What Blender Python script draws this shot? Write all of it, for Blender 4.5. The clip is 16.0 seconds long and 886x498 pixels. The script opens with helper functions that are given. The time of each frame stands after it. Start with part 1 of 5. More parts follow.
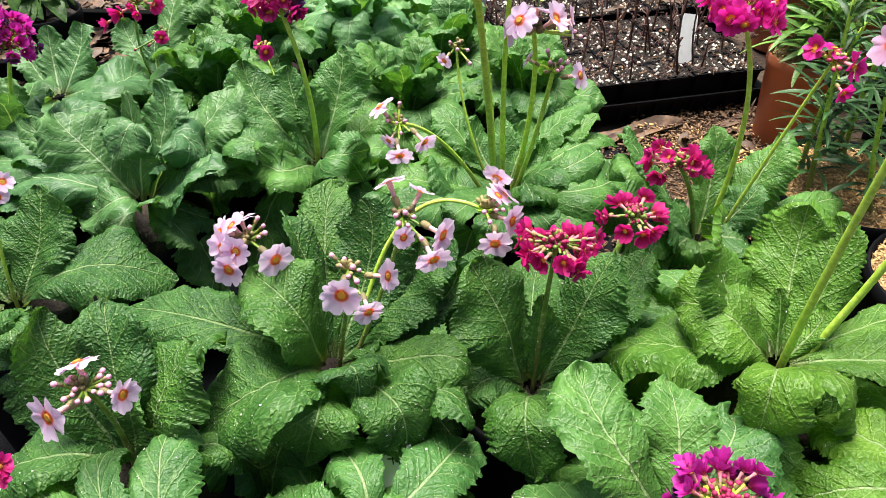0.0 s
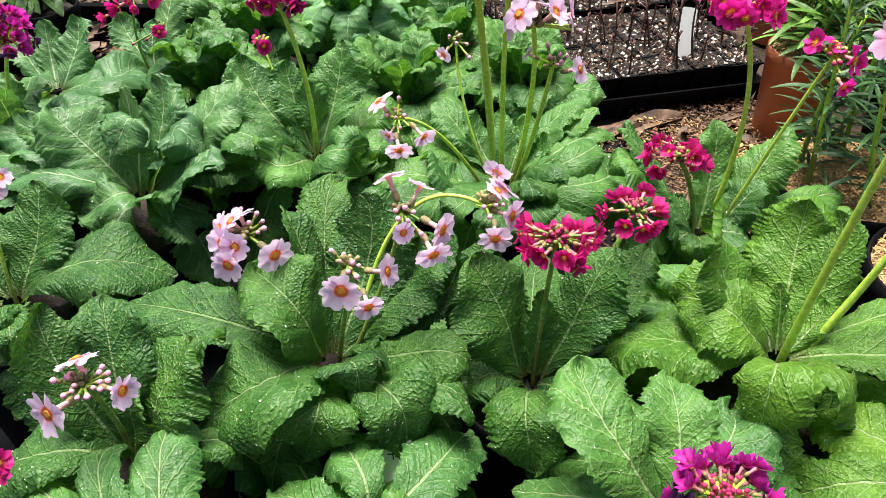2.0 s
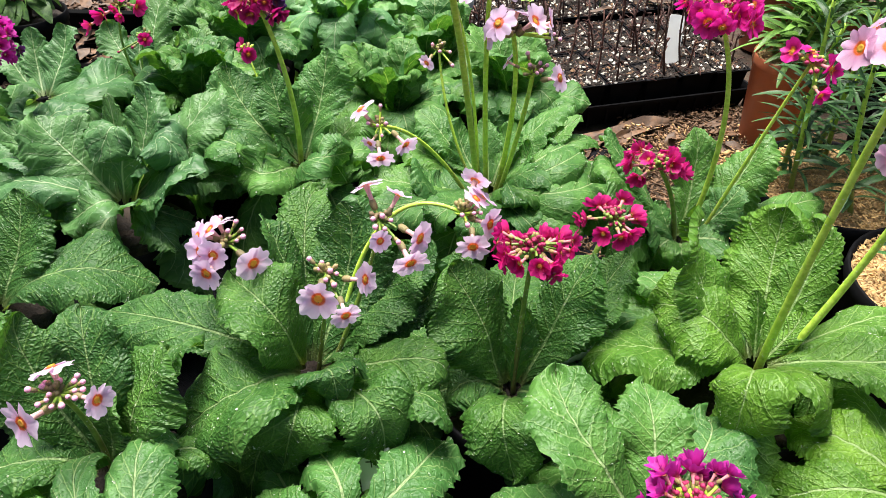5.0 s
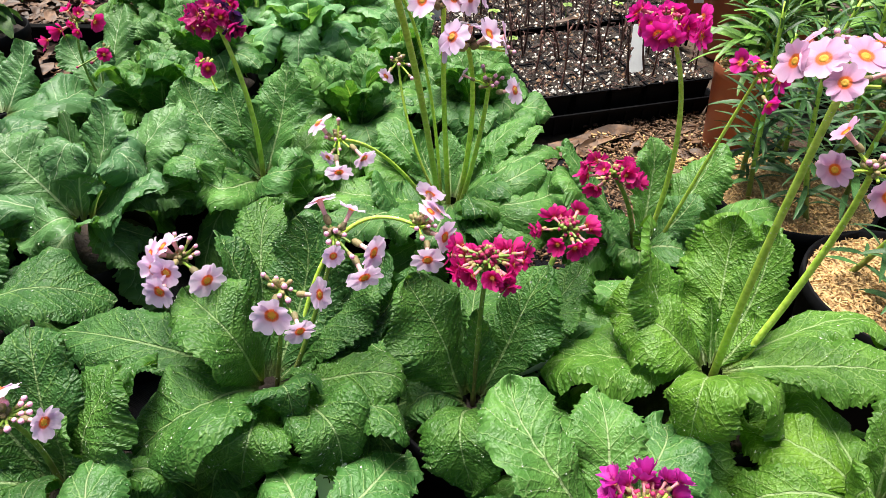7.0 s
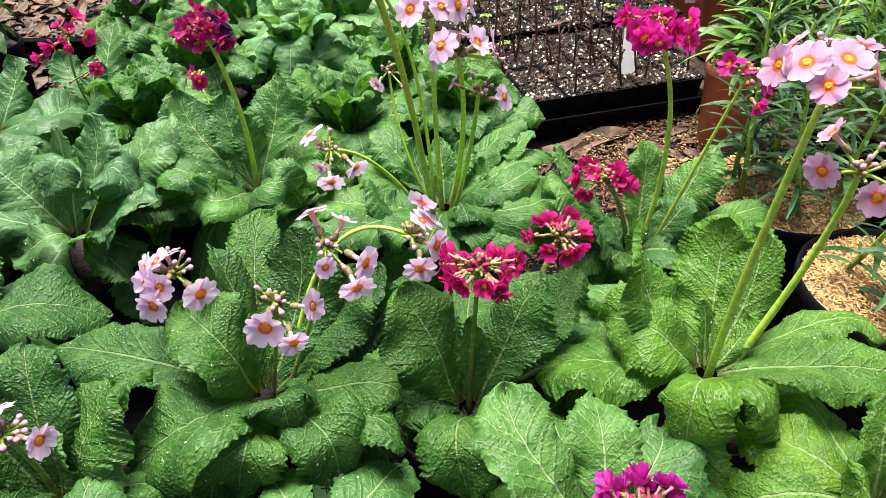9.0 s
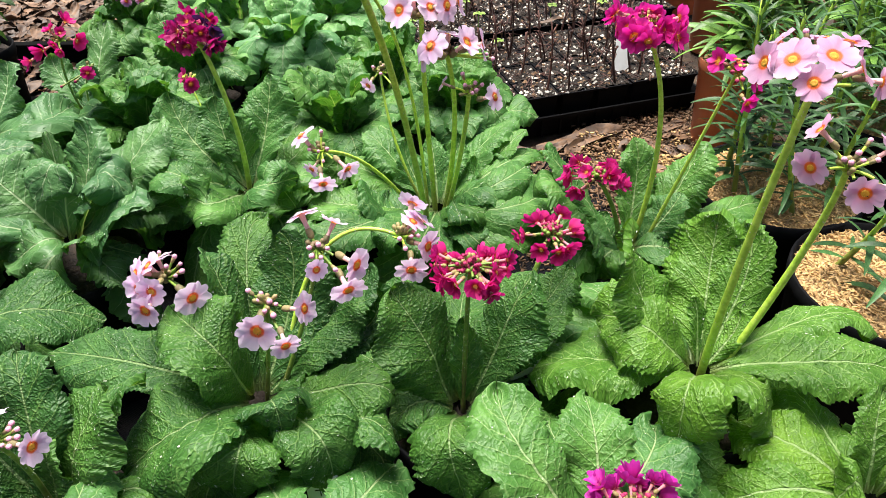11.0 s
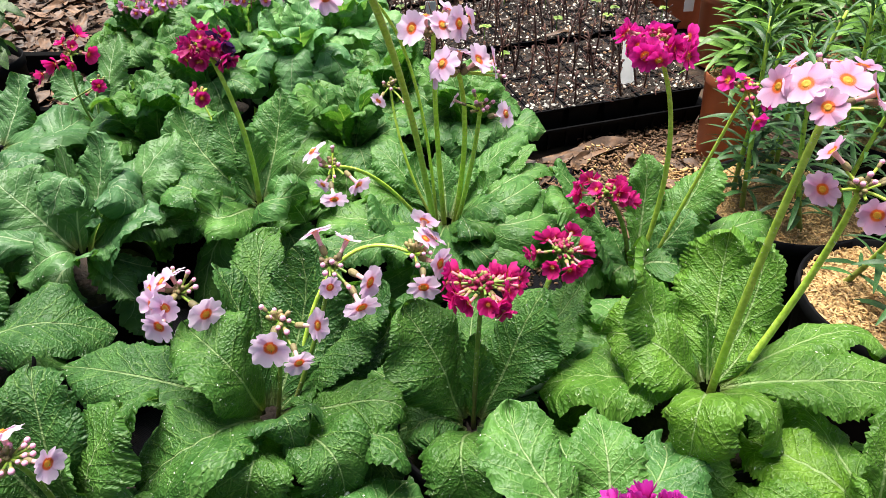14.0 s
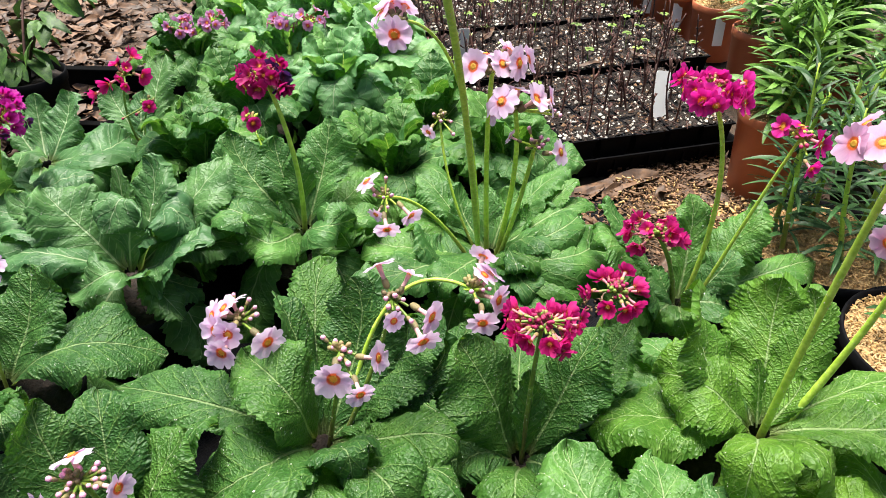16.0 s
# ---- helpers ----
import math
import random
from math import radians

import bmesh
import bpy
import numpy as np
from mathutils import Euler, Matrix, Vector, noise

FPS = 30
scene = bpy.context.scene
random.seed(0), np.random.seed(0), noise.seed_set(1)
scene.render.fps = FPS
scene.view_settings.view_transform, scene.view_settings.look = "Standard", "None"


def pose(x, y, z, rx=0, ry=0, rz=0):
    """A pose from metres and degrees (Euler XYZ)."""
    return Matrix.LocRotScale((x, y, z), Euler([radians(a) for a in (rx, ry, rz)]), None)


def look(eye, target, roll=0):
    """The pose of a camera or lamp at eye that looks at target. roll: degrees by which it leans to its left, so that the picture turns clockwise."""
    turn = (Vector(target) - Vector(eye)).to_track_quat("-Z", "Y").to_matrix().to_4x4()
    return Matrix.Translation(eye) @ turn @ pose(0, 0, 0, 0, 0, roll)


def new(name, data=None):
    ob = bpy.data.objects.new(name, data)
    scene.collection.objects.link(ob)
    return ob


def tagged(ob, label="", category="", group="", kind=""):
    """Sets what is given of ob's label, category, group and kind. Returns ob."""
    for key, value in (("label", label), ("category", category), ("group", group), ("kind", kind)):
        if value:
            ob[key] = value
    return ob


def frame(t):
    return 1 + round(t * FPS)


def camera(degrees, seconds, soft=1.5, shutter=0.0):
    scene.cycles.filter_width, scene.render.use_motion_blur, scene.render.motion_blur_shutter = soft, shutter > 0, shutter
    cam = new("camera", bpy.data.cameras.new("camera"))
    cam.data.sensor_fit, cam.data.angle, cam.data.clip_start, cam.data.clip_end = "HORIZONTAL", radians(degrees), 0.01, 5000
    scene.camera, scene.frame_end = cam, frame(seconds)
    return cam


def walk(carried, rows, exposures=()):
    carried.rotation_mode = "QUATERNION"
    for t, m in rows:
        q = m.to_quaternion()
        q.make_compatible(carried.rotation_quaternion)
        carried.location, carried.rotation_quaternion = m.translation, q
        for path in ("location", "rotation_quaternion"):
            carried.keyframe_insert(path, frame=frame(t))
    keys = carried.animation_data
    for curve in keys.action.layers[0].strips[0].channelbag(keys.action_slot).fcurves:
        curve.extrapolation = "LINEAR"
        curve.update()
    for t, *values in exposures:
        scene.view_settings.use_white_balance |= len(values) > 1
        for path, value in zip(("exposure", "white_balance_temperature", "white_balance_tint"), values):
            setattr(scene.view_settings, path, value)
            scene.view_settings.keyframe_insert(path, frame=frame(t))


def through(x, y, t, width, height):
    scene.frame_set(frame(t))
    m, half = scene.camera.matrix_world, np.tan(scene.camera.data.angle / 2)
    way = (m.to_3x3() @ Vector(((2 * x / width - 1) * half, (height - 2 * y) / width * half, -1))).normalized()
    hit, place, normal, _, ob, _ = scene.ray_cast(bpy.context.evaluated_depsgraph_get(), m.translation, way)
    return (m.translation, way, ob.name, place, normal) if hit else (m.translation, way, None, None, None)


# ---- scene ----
cam = camera(63.3, 16.0, 0.75)
METRES, EYE, TILT, LEAN, TURN = 0.138, 0.58, -38.5, 0.0, 0.0
ROWS = [
    (0.0, 0.0, 0.0, 0.0, 0.0, 0.0, -0.0),
    (0.5, -0.0018, -0.0103, 0.0068, -0.12, -0.11, 0.02),
    (1.0, -0.0102, -0.0064, 0.0035, -0.11, -0.22, 0.02),
    (1.5, -0.0039, 0.0131, -0.0013, -0.11, -0.37, 0.17),
    (2.0, -0.006, 0.0083, 0.005, -0.11, -0.47, 0.09),
    (2.5, -0.0107, -0.0017, 0.0103, -0.06, -0.43, 0.09),
    (3.0, -0.0023, -0.0179, 0.0049, -0.07, -0.39, 0.13),
    (3.5, -0.0018, -0.0135, 0.0059, -0.04, -0.39, 0.11),
    (4.0, 0.0318, -0.0082, -0.0041, -0.04, -0.35, 0.14),
    (6.5, 0.1684, -0.0026, 0.0622, -1.6, 0.46, 0.7),
    (7.0, 0.2096, -0.0204, 0.0409, -1.96, 0.59, 1.13),
    (7.5, 0.1539, -0.05, 0.0475, -2.01, 0.78, 1.4),
    (8.0, 0.1938, -0.0288, 0.0624, -1.96, 0.83, 1.75),
    (8.5, 0.2219, -0.0332, 0.0653, -1.94, 0.81, 2.02),
    (9.0, 0.2478, -0.0338, 0.0665, -1.96, 0.84, 2.38),
    (11.5, 0.2867, -0.0419, 0.0845, -2.06, 0.62, 3.18),
    (12.0, 0.2807, -0.0524, 0.0851, -2.08, 0.66, 3.27),
    (12.5, 0.3126, -0.0697, 0.085, -2.09, 0.79, 3.41),
    (13.0, 0.3041, -0.0765, 0.0919, -2.04, 0.95, 3.39),
    (13.5, 0.2611, -0.081, 0.1141, -1.96, 1.11, 3.24),
    (14.0, 0.2339, -0.0568, 0.1299, -1.94, 1.27, 2.83),
    (14.5, 0.1767, -0.0399, 0.1611, -1.99, 1.52, 2.51),
    (15.0, 0.1115, -0.0428, 0.1782, -2.04, 1.81, 2.21),
    (15.5, 0.0205, -0.0737, 0.2095, -1.8, 2.28, 1.64),
    (16.0, -0.0375, -0.102, 0.228, -1.53, 2.71, 0.81),
]
walk(cam, [(t, pose(0, 0, EYE, TILT, LEAN, TURN) @ pose(METRES * x, METRES * y, METRES * z, 90 + pitch, roll, yaw)) for t, x, y, z, yaw, pitch, roll in ROWS], [(0.0, 1.36), (16.0, 1.36)])

# ---- light: soft daylight of a bright overcast sky ----
world = bpy.data.worlds.new("sky")
scene.world = world
world.use_nodes = True
wn, wl = world.node_tree.nodes, world.node_tree.links
sky = wn.new("ShaderNodeTexSky")
sky.sky_type, sky.sun_disc = "NISHITA", False
sky.sun_elevation, sky.sun_rotation = radians(76), radians(-25)
sky.air_density, sky.dust_density, sky.ozone_density = 1.0, 3.0, 1.0
wl.new(sky.outputs[0], wn["Background"].inputs["Color"])
wn["Background"].inputs["Strength"].default_value = 0.052
sun = new("sun", bpy.data.lights.new("sun", "SUN"))
sun.data.energy, sun.data.angle, sun.data.color = 4.6, radians(34), (1.0, 0.96, 0.89)
SUN_EL, SUN_AZ = radians(76), radians(-25)
sun.matrix_world = look((math.sin(SUN_AZ) * math.cos(SUN_EL) * 5, math.cos(SUN_AZ) * math.cos(SUN_EL) * 5, math.sin(SUN_EL) * 5), (0, 0, 0))


# ---- materials ----
PINKS = ("pink", "rose")


class Nodes:
    """A short hand for building one node material."""

    def __init__(self, name, rough=0.6, spec=0.5):
        self.m = bpy.data.materials.new(name)
        self.m.use_nodes = True
        self.t = self.m.node_tree
        self.b = self.t.nodes["Principled BSDF"]
        self.out = self.t.nodes["Material Output"]
        self.b.inputs["Roughness"].default_value = rough
        self.b.inputs["Specular IOR Level"].default_value = spec

    def put(self, socket, v):
        if isinstance(v, bpy.types.NodeSocket):
            self.t.links.new(v, socket)
        else:
            if isinstance(v, tuple) and len(v) == 3 and len(socket.default_value) == 4:
                v = (*v, 1)
            socket.default_value = v

    def node(self, kind, **inputs):
        n = self.t.nodes.new("ShaderNode" + kind)
        for k, v in inputs.items():
            self.put(n.inputs[k.replace("_", " ")], v)
        return n

    def math(self, op, a, b=0.0, clamp=False):
        n = self.t.nodes.new("ShaderNodeMath")
        n.operation, n.use_clamp = op, clamp
        self.put(n.inputs[0], a), self.put(n.inputs[1], b)
        return n.outputs[0]

    def span(self, v, a, b, c=0.0, d=1.0):
        n = self.node("MapRange")
        n.interpolation_type = "SMOOTHSTEP"
        for i, w in enumerate((v, a, b, c, d)):
            self.put(n.inputs[i], w)
        return n.outputs[0]

    def mix(self, f, a, b, kind="MIX"):
        n = self.t.nodes.new("ShaderNodeMix")
        n.data_type, n.blend_type = "RGBA", kind
        self.put(n.inputs[0], f), self.put(n.inputs[6], a), self.put(n.inputs[7], b)
        return n.outputs[2]

    def where(self):
        return self.t.nodes.new("ShaderNodeTexCoord").outputs["Object"]

    def uv(self, name):
        n = self.t.nodes.new("ShaderNodeUVMap")
        n.uv_map = name
        return n.outputs[0]

    def noise(self, vec, scale, detail=3.0, rough=0.55):
        return self.node("TexNoise", Vector=vec, Scale=scale, Detail=detail, Roughness=rough).outputs["Fac"]

    def cells(self, vec, scale, feature="F1", rand=1.0):
        n = self.t.nodes.new("ShaderNodeTexVoronoi")
        n.feature = feature
        self.put(n.inputs["Vector"], vec)
        n.inputs["Scale"].default_value = scale
        n.inputs["Randomness"].default_value = rand
        return n

    def random(self):
        return self.t.nodes.new("ShaderNodeObjectInfo").outputs["Random"]

    def island(self):
        return self.t.nodes.new("ShaderNodeNewGeometry").outputs["Random Per Island"]

    def ramp(self, f, stops):
        n = self.t.nodes.new("ShaderNodeValToRGB")
        e = n.color_ramp.elements
        while len(e) < len(stops):
            e.new(0.5)
        for k, (p, c) in zip(e, stops):
            k.position, k.color = p, (*c, 1)
        self.put(n.inputs[0], f)
        return n.outputs[0]

    def bump(self, height, strength=0.5, dist=0.001, normal=None):
        n = self.t.nodes.new("ShaderNodeBump")
        n.inputs["Strength"].default_value, n.inputs["Distance"].default_value = strength, dist
        self.put(n.inputs["Height"], height)
        if normal is not None:
            self.put(n.inputs["Normal"], normal)
        return n.outputs[0]

    def done(self, color=None, normal=None, rough=None, through=0.0, through_color=None):
        if color is not None:
            self.put(self.b.inputs["Base Color"], color)
        if normal is not None:
            self.put(self.b.inputs["Normal"], normal)
        if rough is not None:
            self.put(self.b.inputs["Roughness"], rough)
        if through:
            tr = self.node("BsdfTranslucent", Color=through_color if through_color is not None else color)
            if normal is not None:
                self.put(tr.inputs["Normal"], normal)
            mx = self.node("MixShader")
            mx.inputs[0].default_value = through
            self.t.links.new(self.b.outputs[0], mx.inputs[1])
            self.t.links.new(tr.outputs[0], mx.inputs[2])
            self.t.links.new(mx.outputs[0], self.out.inputs["Surface"])
        return self.m


def leaf_material(name, dark, light, vein, relief=0.00058, net_mark=1.0):
    """A wrinkled primrose leaf: quilted between a sunken net of veins, pale midrib, rain drops."""
    n = Nodes(name, 0.5, 0.4)
    uv = n.uv("leaf")
    flat = n.uv("flat")
    sep = n.node("SeparateXYZ", Vector=uv)
    u, v = n.math("ABSOLUTE", sep.outputs[0]), sep.outputs[1]
    fs = n.node("SeparateXYZ", Vector=flat)
    across = n.math("ABSOLUTE", fs.outputs[0])
    warp = n.node("TexNoise", Vector=flat, Scale=70.0, Detail=2.0)
    bent = n.mix(0.004, flat, warp.outputs["Color"], "ADD")
    wob = n.math("MULTIPLY", n.math("SUBTRACT", n.noise(flat, 60.0, 3.0), 0.5), 0.55)
    phase = n.math("ADD", n.math("SUBTRACT", n.math("MULTIPLY", v, 8.5), n.math("MULTIPLY", n.math("POWER", u, 0.8), 2.0)), wob)
    tri = n.math("ABSOLUTE", n.math("SUBTRACT", n.math("FRACT", phase), 0.5))
    side = n.span(tri, 0.0, n.math("SUBTRACT", 0.075, n.math("MULTIPLY", u, 0.04)), 1.0, 0.0)
    side = n.math("MULTIPLY", side, n.span(u, 0.8, 1.0, 1.0, 0.1))
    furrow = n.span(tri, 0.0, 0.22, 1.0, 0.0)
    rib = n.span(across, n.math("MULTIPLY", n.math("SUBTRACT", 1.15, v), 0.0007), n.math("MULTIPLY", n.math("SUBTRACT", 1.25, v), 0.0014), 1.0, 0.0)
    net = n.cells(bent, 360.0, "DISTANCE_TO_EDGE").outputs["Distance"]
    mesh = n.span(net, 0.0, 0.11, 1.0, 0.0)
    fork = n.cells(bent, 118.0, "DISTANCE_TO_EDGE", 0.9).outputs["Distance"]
    limb = n.math("MULTIPLY", n.span(fork, 0.012, 0.05, 1.0, 0.0), n.span(n.noise(flat, 70.0, 1.0), 0.38, 0.6))
    fine = n.cells(bent, 700.0, "DISTANCE_TO_EDGE").outputs["Distance"]
    patch = n.noise(flat, 28.0, 3.0)
    own = n.random()
    col = n.mix(n.span(patch, 0.3, 0.72), dark, light)
    col = n.mix(1.0, col, n.ramp(own, [(0.0, (0.76, 0.86, 0.95)), (0.5, (1.0, 1.04, 1.0)), (1.0, (1.26, 1.18, 0.92))]), "MULTIPLY")
    # shade in the sunken net and furrows is painted in as darker green
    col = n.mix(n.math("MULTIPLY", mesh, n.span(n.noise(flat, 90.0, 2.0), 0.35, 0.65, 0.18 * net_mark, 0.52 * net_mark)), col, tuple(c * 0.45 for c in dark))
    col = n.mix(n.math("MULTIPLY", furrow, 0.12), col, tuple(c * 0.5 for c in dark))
    col = n.mix(n.math("MULTIPLY", side, n.span(patch, 0.3, 0.7, 0.40, 0.75)), col, vein)
    col = n.mix(n.math("MULTIPLY", limb, 0.10 + 0.32 * net_mark), col, vein)
    pale = n.mix(0.35, vein, (0.42, 0.50, 0.30))
    col = n.mix(n.math("MULTIPLY", rib, 0.86), col, pale)
    base = n.mix(n.span(v, 0.03, 0.13, 0.55, 0.0), col, (0.13, 0.14, 0.045))
    dots = n.cells(flat, 340.0)
    pick = n.node("SeparateColor", Color=dots.outputs["Color"])
    drop = n.math("MULTIPLY", n.span(dots.outputs["Distance"], 0.10, 0.26, 1.0, 0.0), n.span(pick.outputs[0], 0.80, 0.82))
    big = n.cells(flat, 130.0)
    pick2 = n.node("SeparateColor", Color=big.outputs["Color"])
    drop2 = n.math("MULTIPLY", n.span(big.outputs["Distance"], 0.08, 0.20, 1.0, 0.0), n.span(pick2.outputs[0], 0.86, 0.88))
    wet = n.math("MAXIMUM", drop, drop2)
    dome = n.math("POWER", n.span(net, 0.0, 0.46), 0.75)
    height = n.math("ADD", n.math("MULTIPLY", dome, 0.25 + 0.60 * net_mark), n.math("MULTIPLY", n.span(fine, 0.0, 0.4), 0.22))
    height = n.math("SUBTRACT", height, n.math("MULTIPLY", furrow, 1.3))
    height = n.math("SUBTRACT", height, n.math("MULTIPLY", n.span(fork, 0.0, 0.12, 1.0, 0.0), 0.55))
    height = n.math("ADD", height, n.math("MULTIPLY", side, 0.45))
    height = n.math("SUBTRACT", height, n.math("MULTIPLY", n.span(across, 0.0, 0.005, 1.0, 0.0), 1.6))
    height = n.math("ADD", height, n.math("MULTIPLY", rib, 1.2))
    nb = n.bump(n.math("ADD", height, n.math("MULTIPLY", n.noise(flat, 650.0, 3.0), 0.10 + 0.45 * net_mark)), 1.0, relief)
    nb = n.bump(wet, 0.8, 0.0014, nb)
    rough = n.math("SUBTRACT", n.math("ADD", 0.34, n.math("MULTIPLY", patch, 0.24)), n.math("MULTIPLY", wet, 0.40), True)
    return n.done(base, nb, rough, 0.30, n.mix(1.0, base, (1.5, 1.6, 0.55), "MULTIPLY"))


def simple_material(name, a, b, scale=60.0, rough=0.6, bump=0.3, dist=0.001, spec=0.5, by=None, metal=0.0, through=0.0):
    n = Nodes(name, rough, spec)
    w = n.where()
    f = n.noise(w, scale, 5.0)
    g = n.noise(w, scale * 0.12, 2.0)
    k = n.math("ADD", n.math("MULTIPLY", f, 0.6), n.math("MULTIPLY", g, 0.4))
    k = n.span(k, 0.32, 0.68)
    col = n.mix(k, a, b)
    if by:
        r = n.island() if by == "island" else n.random()
        col = n.mix(r, n.mix(1.0, col, (0.55, 0.55, 0.55), "MULTIPLY"), n.mix(1.0, col, (1.35, 1.3, 1.2), "MULTIPLY"))
    n.b.inputs["Metallic"].default_value = metal
    return n.done(col, n.bump(f, bump, dist), n.math("ADD", rough - 0.1, n.math("MULTIPLY", f, 0.2)), through)


def petal_material(name, eye, ring, blush, field, edge):
    """Coloured by the distance from the flower's throat, with fine streaks."""
    n = Nodes(name, 0.55, 0.35)
    uv = n.uv("petal")
    sep = n.node("SeparateXYZ", Vector=uv)
    streak = n.node("Combine" + "XYZ", X=n.math("MULTIPLY", sep.outputs[0], 14.0), Y=sep.outputs[1])
    st = n.noise(streak.outputs[0], 3.0, 2.0)
    r = n.math("ADD", sep.outputs[1], n.math("MULTIPLY", n.math("SUBTRACT", st, 0.5), 0.06))
    col = n.ramp(r, [(0.0, eye), (0.16, eye), (0.21, ring), (0.29, ring), (0.37, blush), (0.58, field), (1.0, edge)])
    own = n.random()
    col = n.mix(n.math("MULTIPLY", own, 0.35), col, n.mix(1.0, col, (0.72, 0.62, 0.80), "MULTIPLY"))
    col = n.mix(n.math("MULTIPLY", n.span(st, 0.45, 0.75), 0.18), col, blush)
    return n.done(col, n.bump(st, 0.3, 0.0006), None, 0.46)


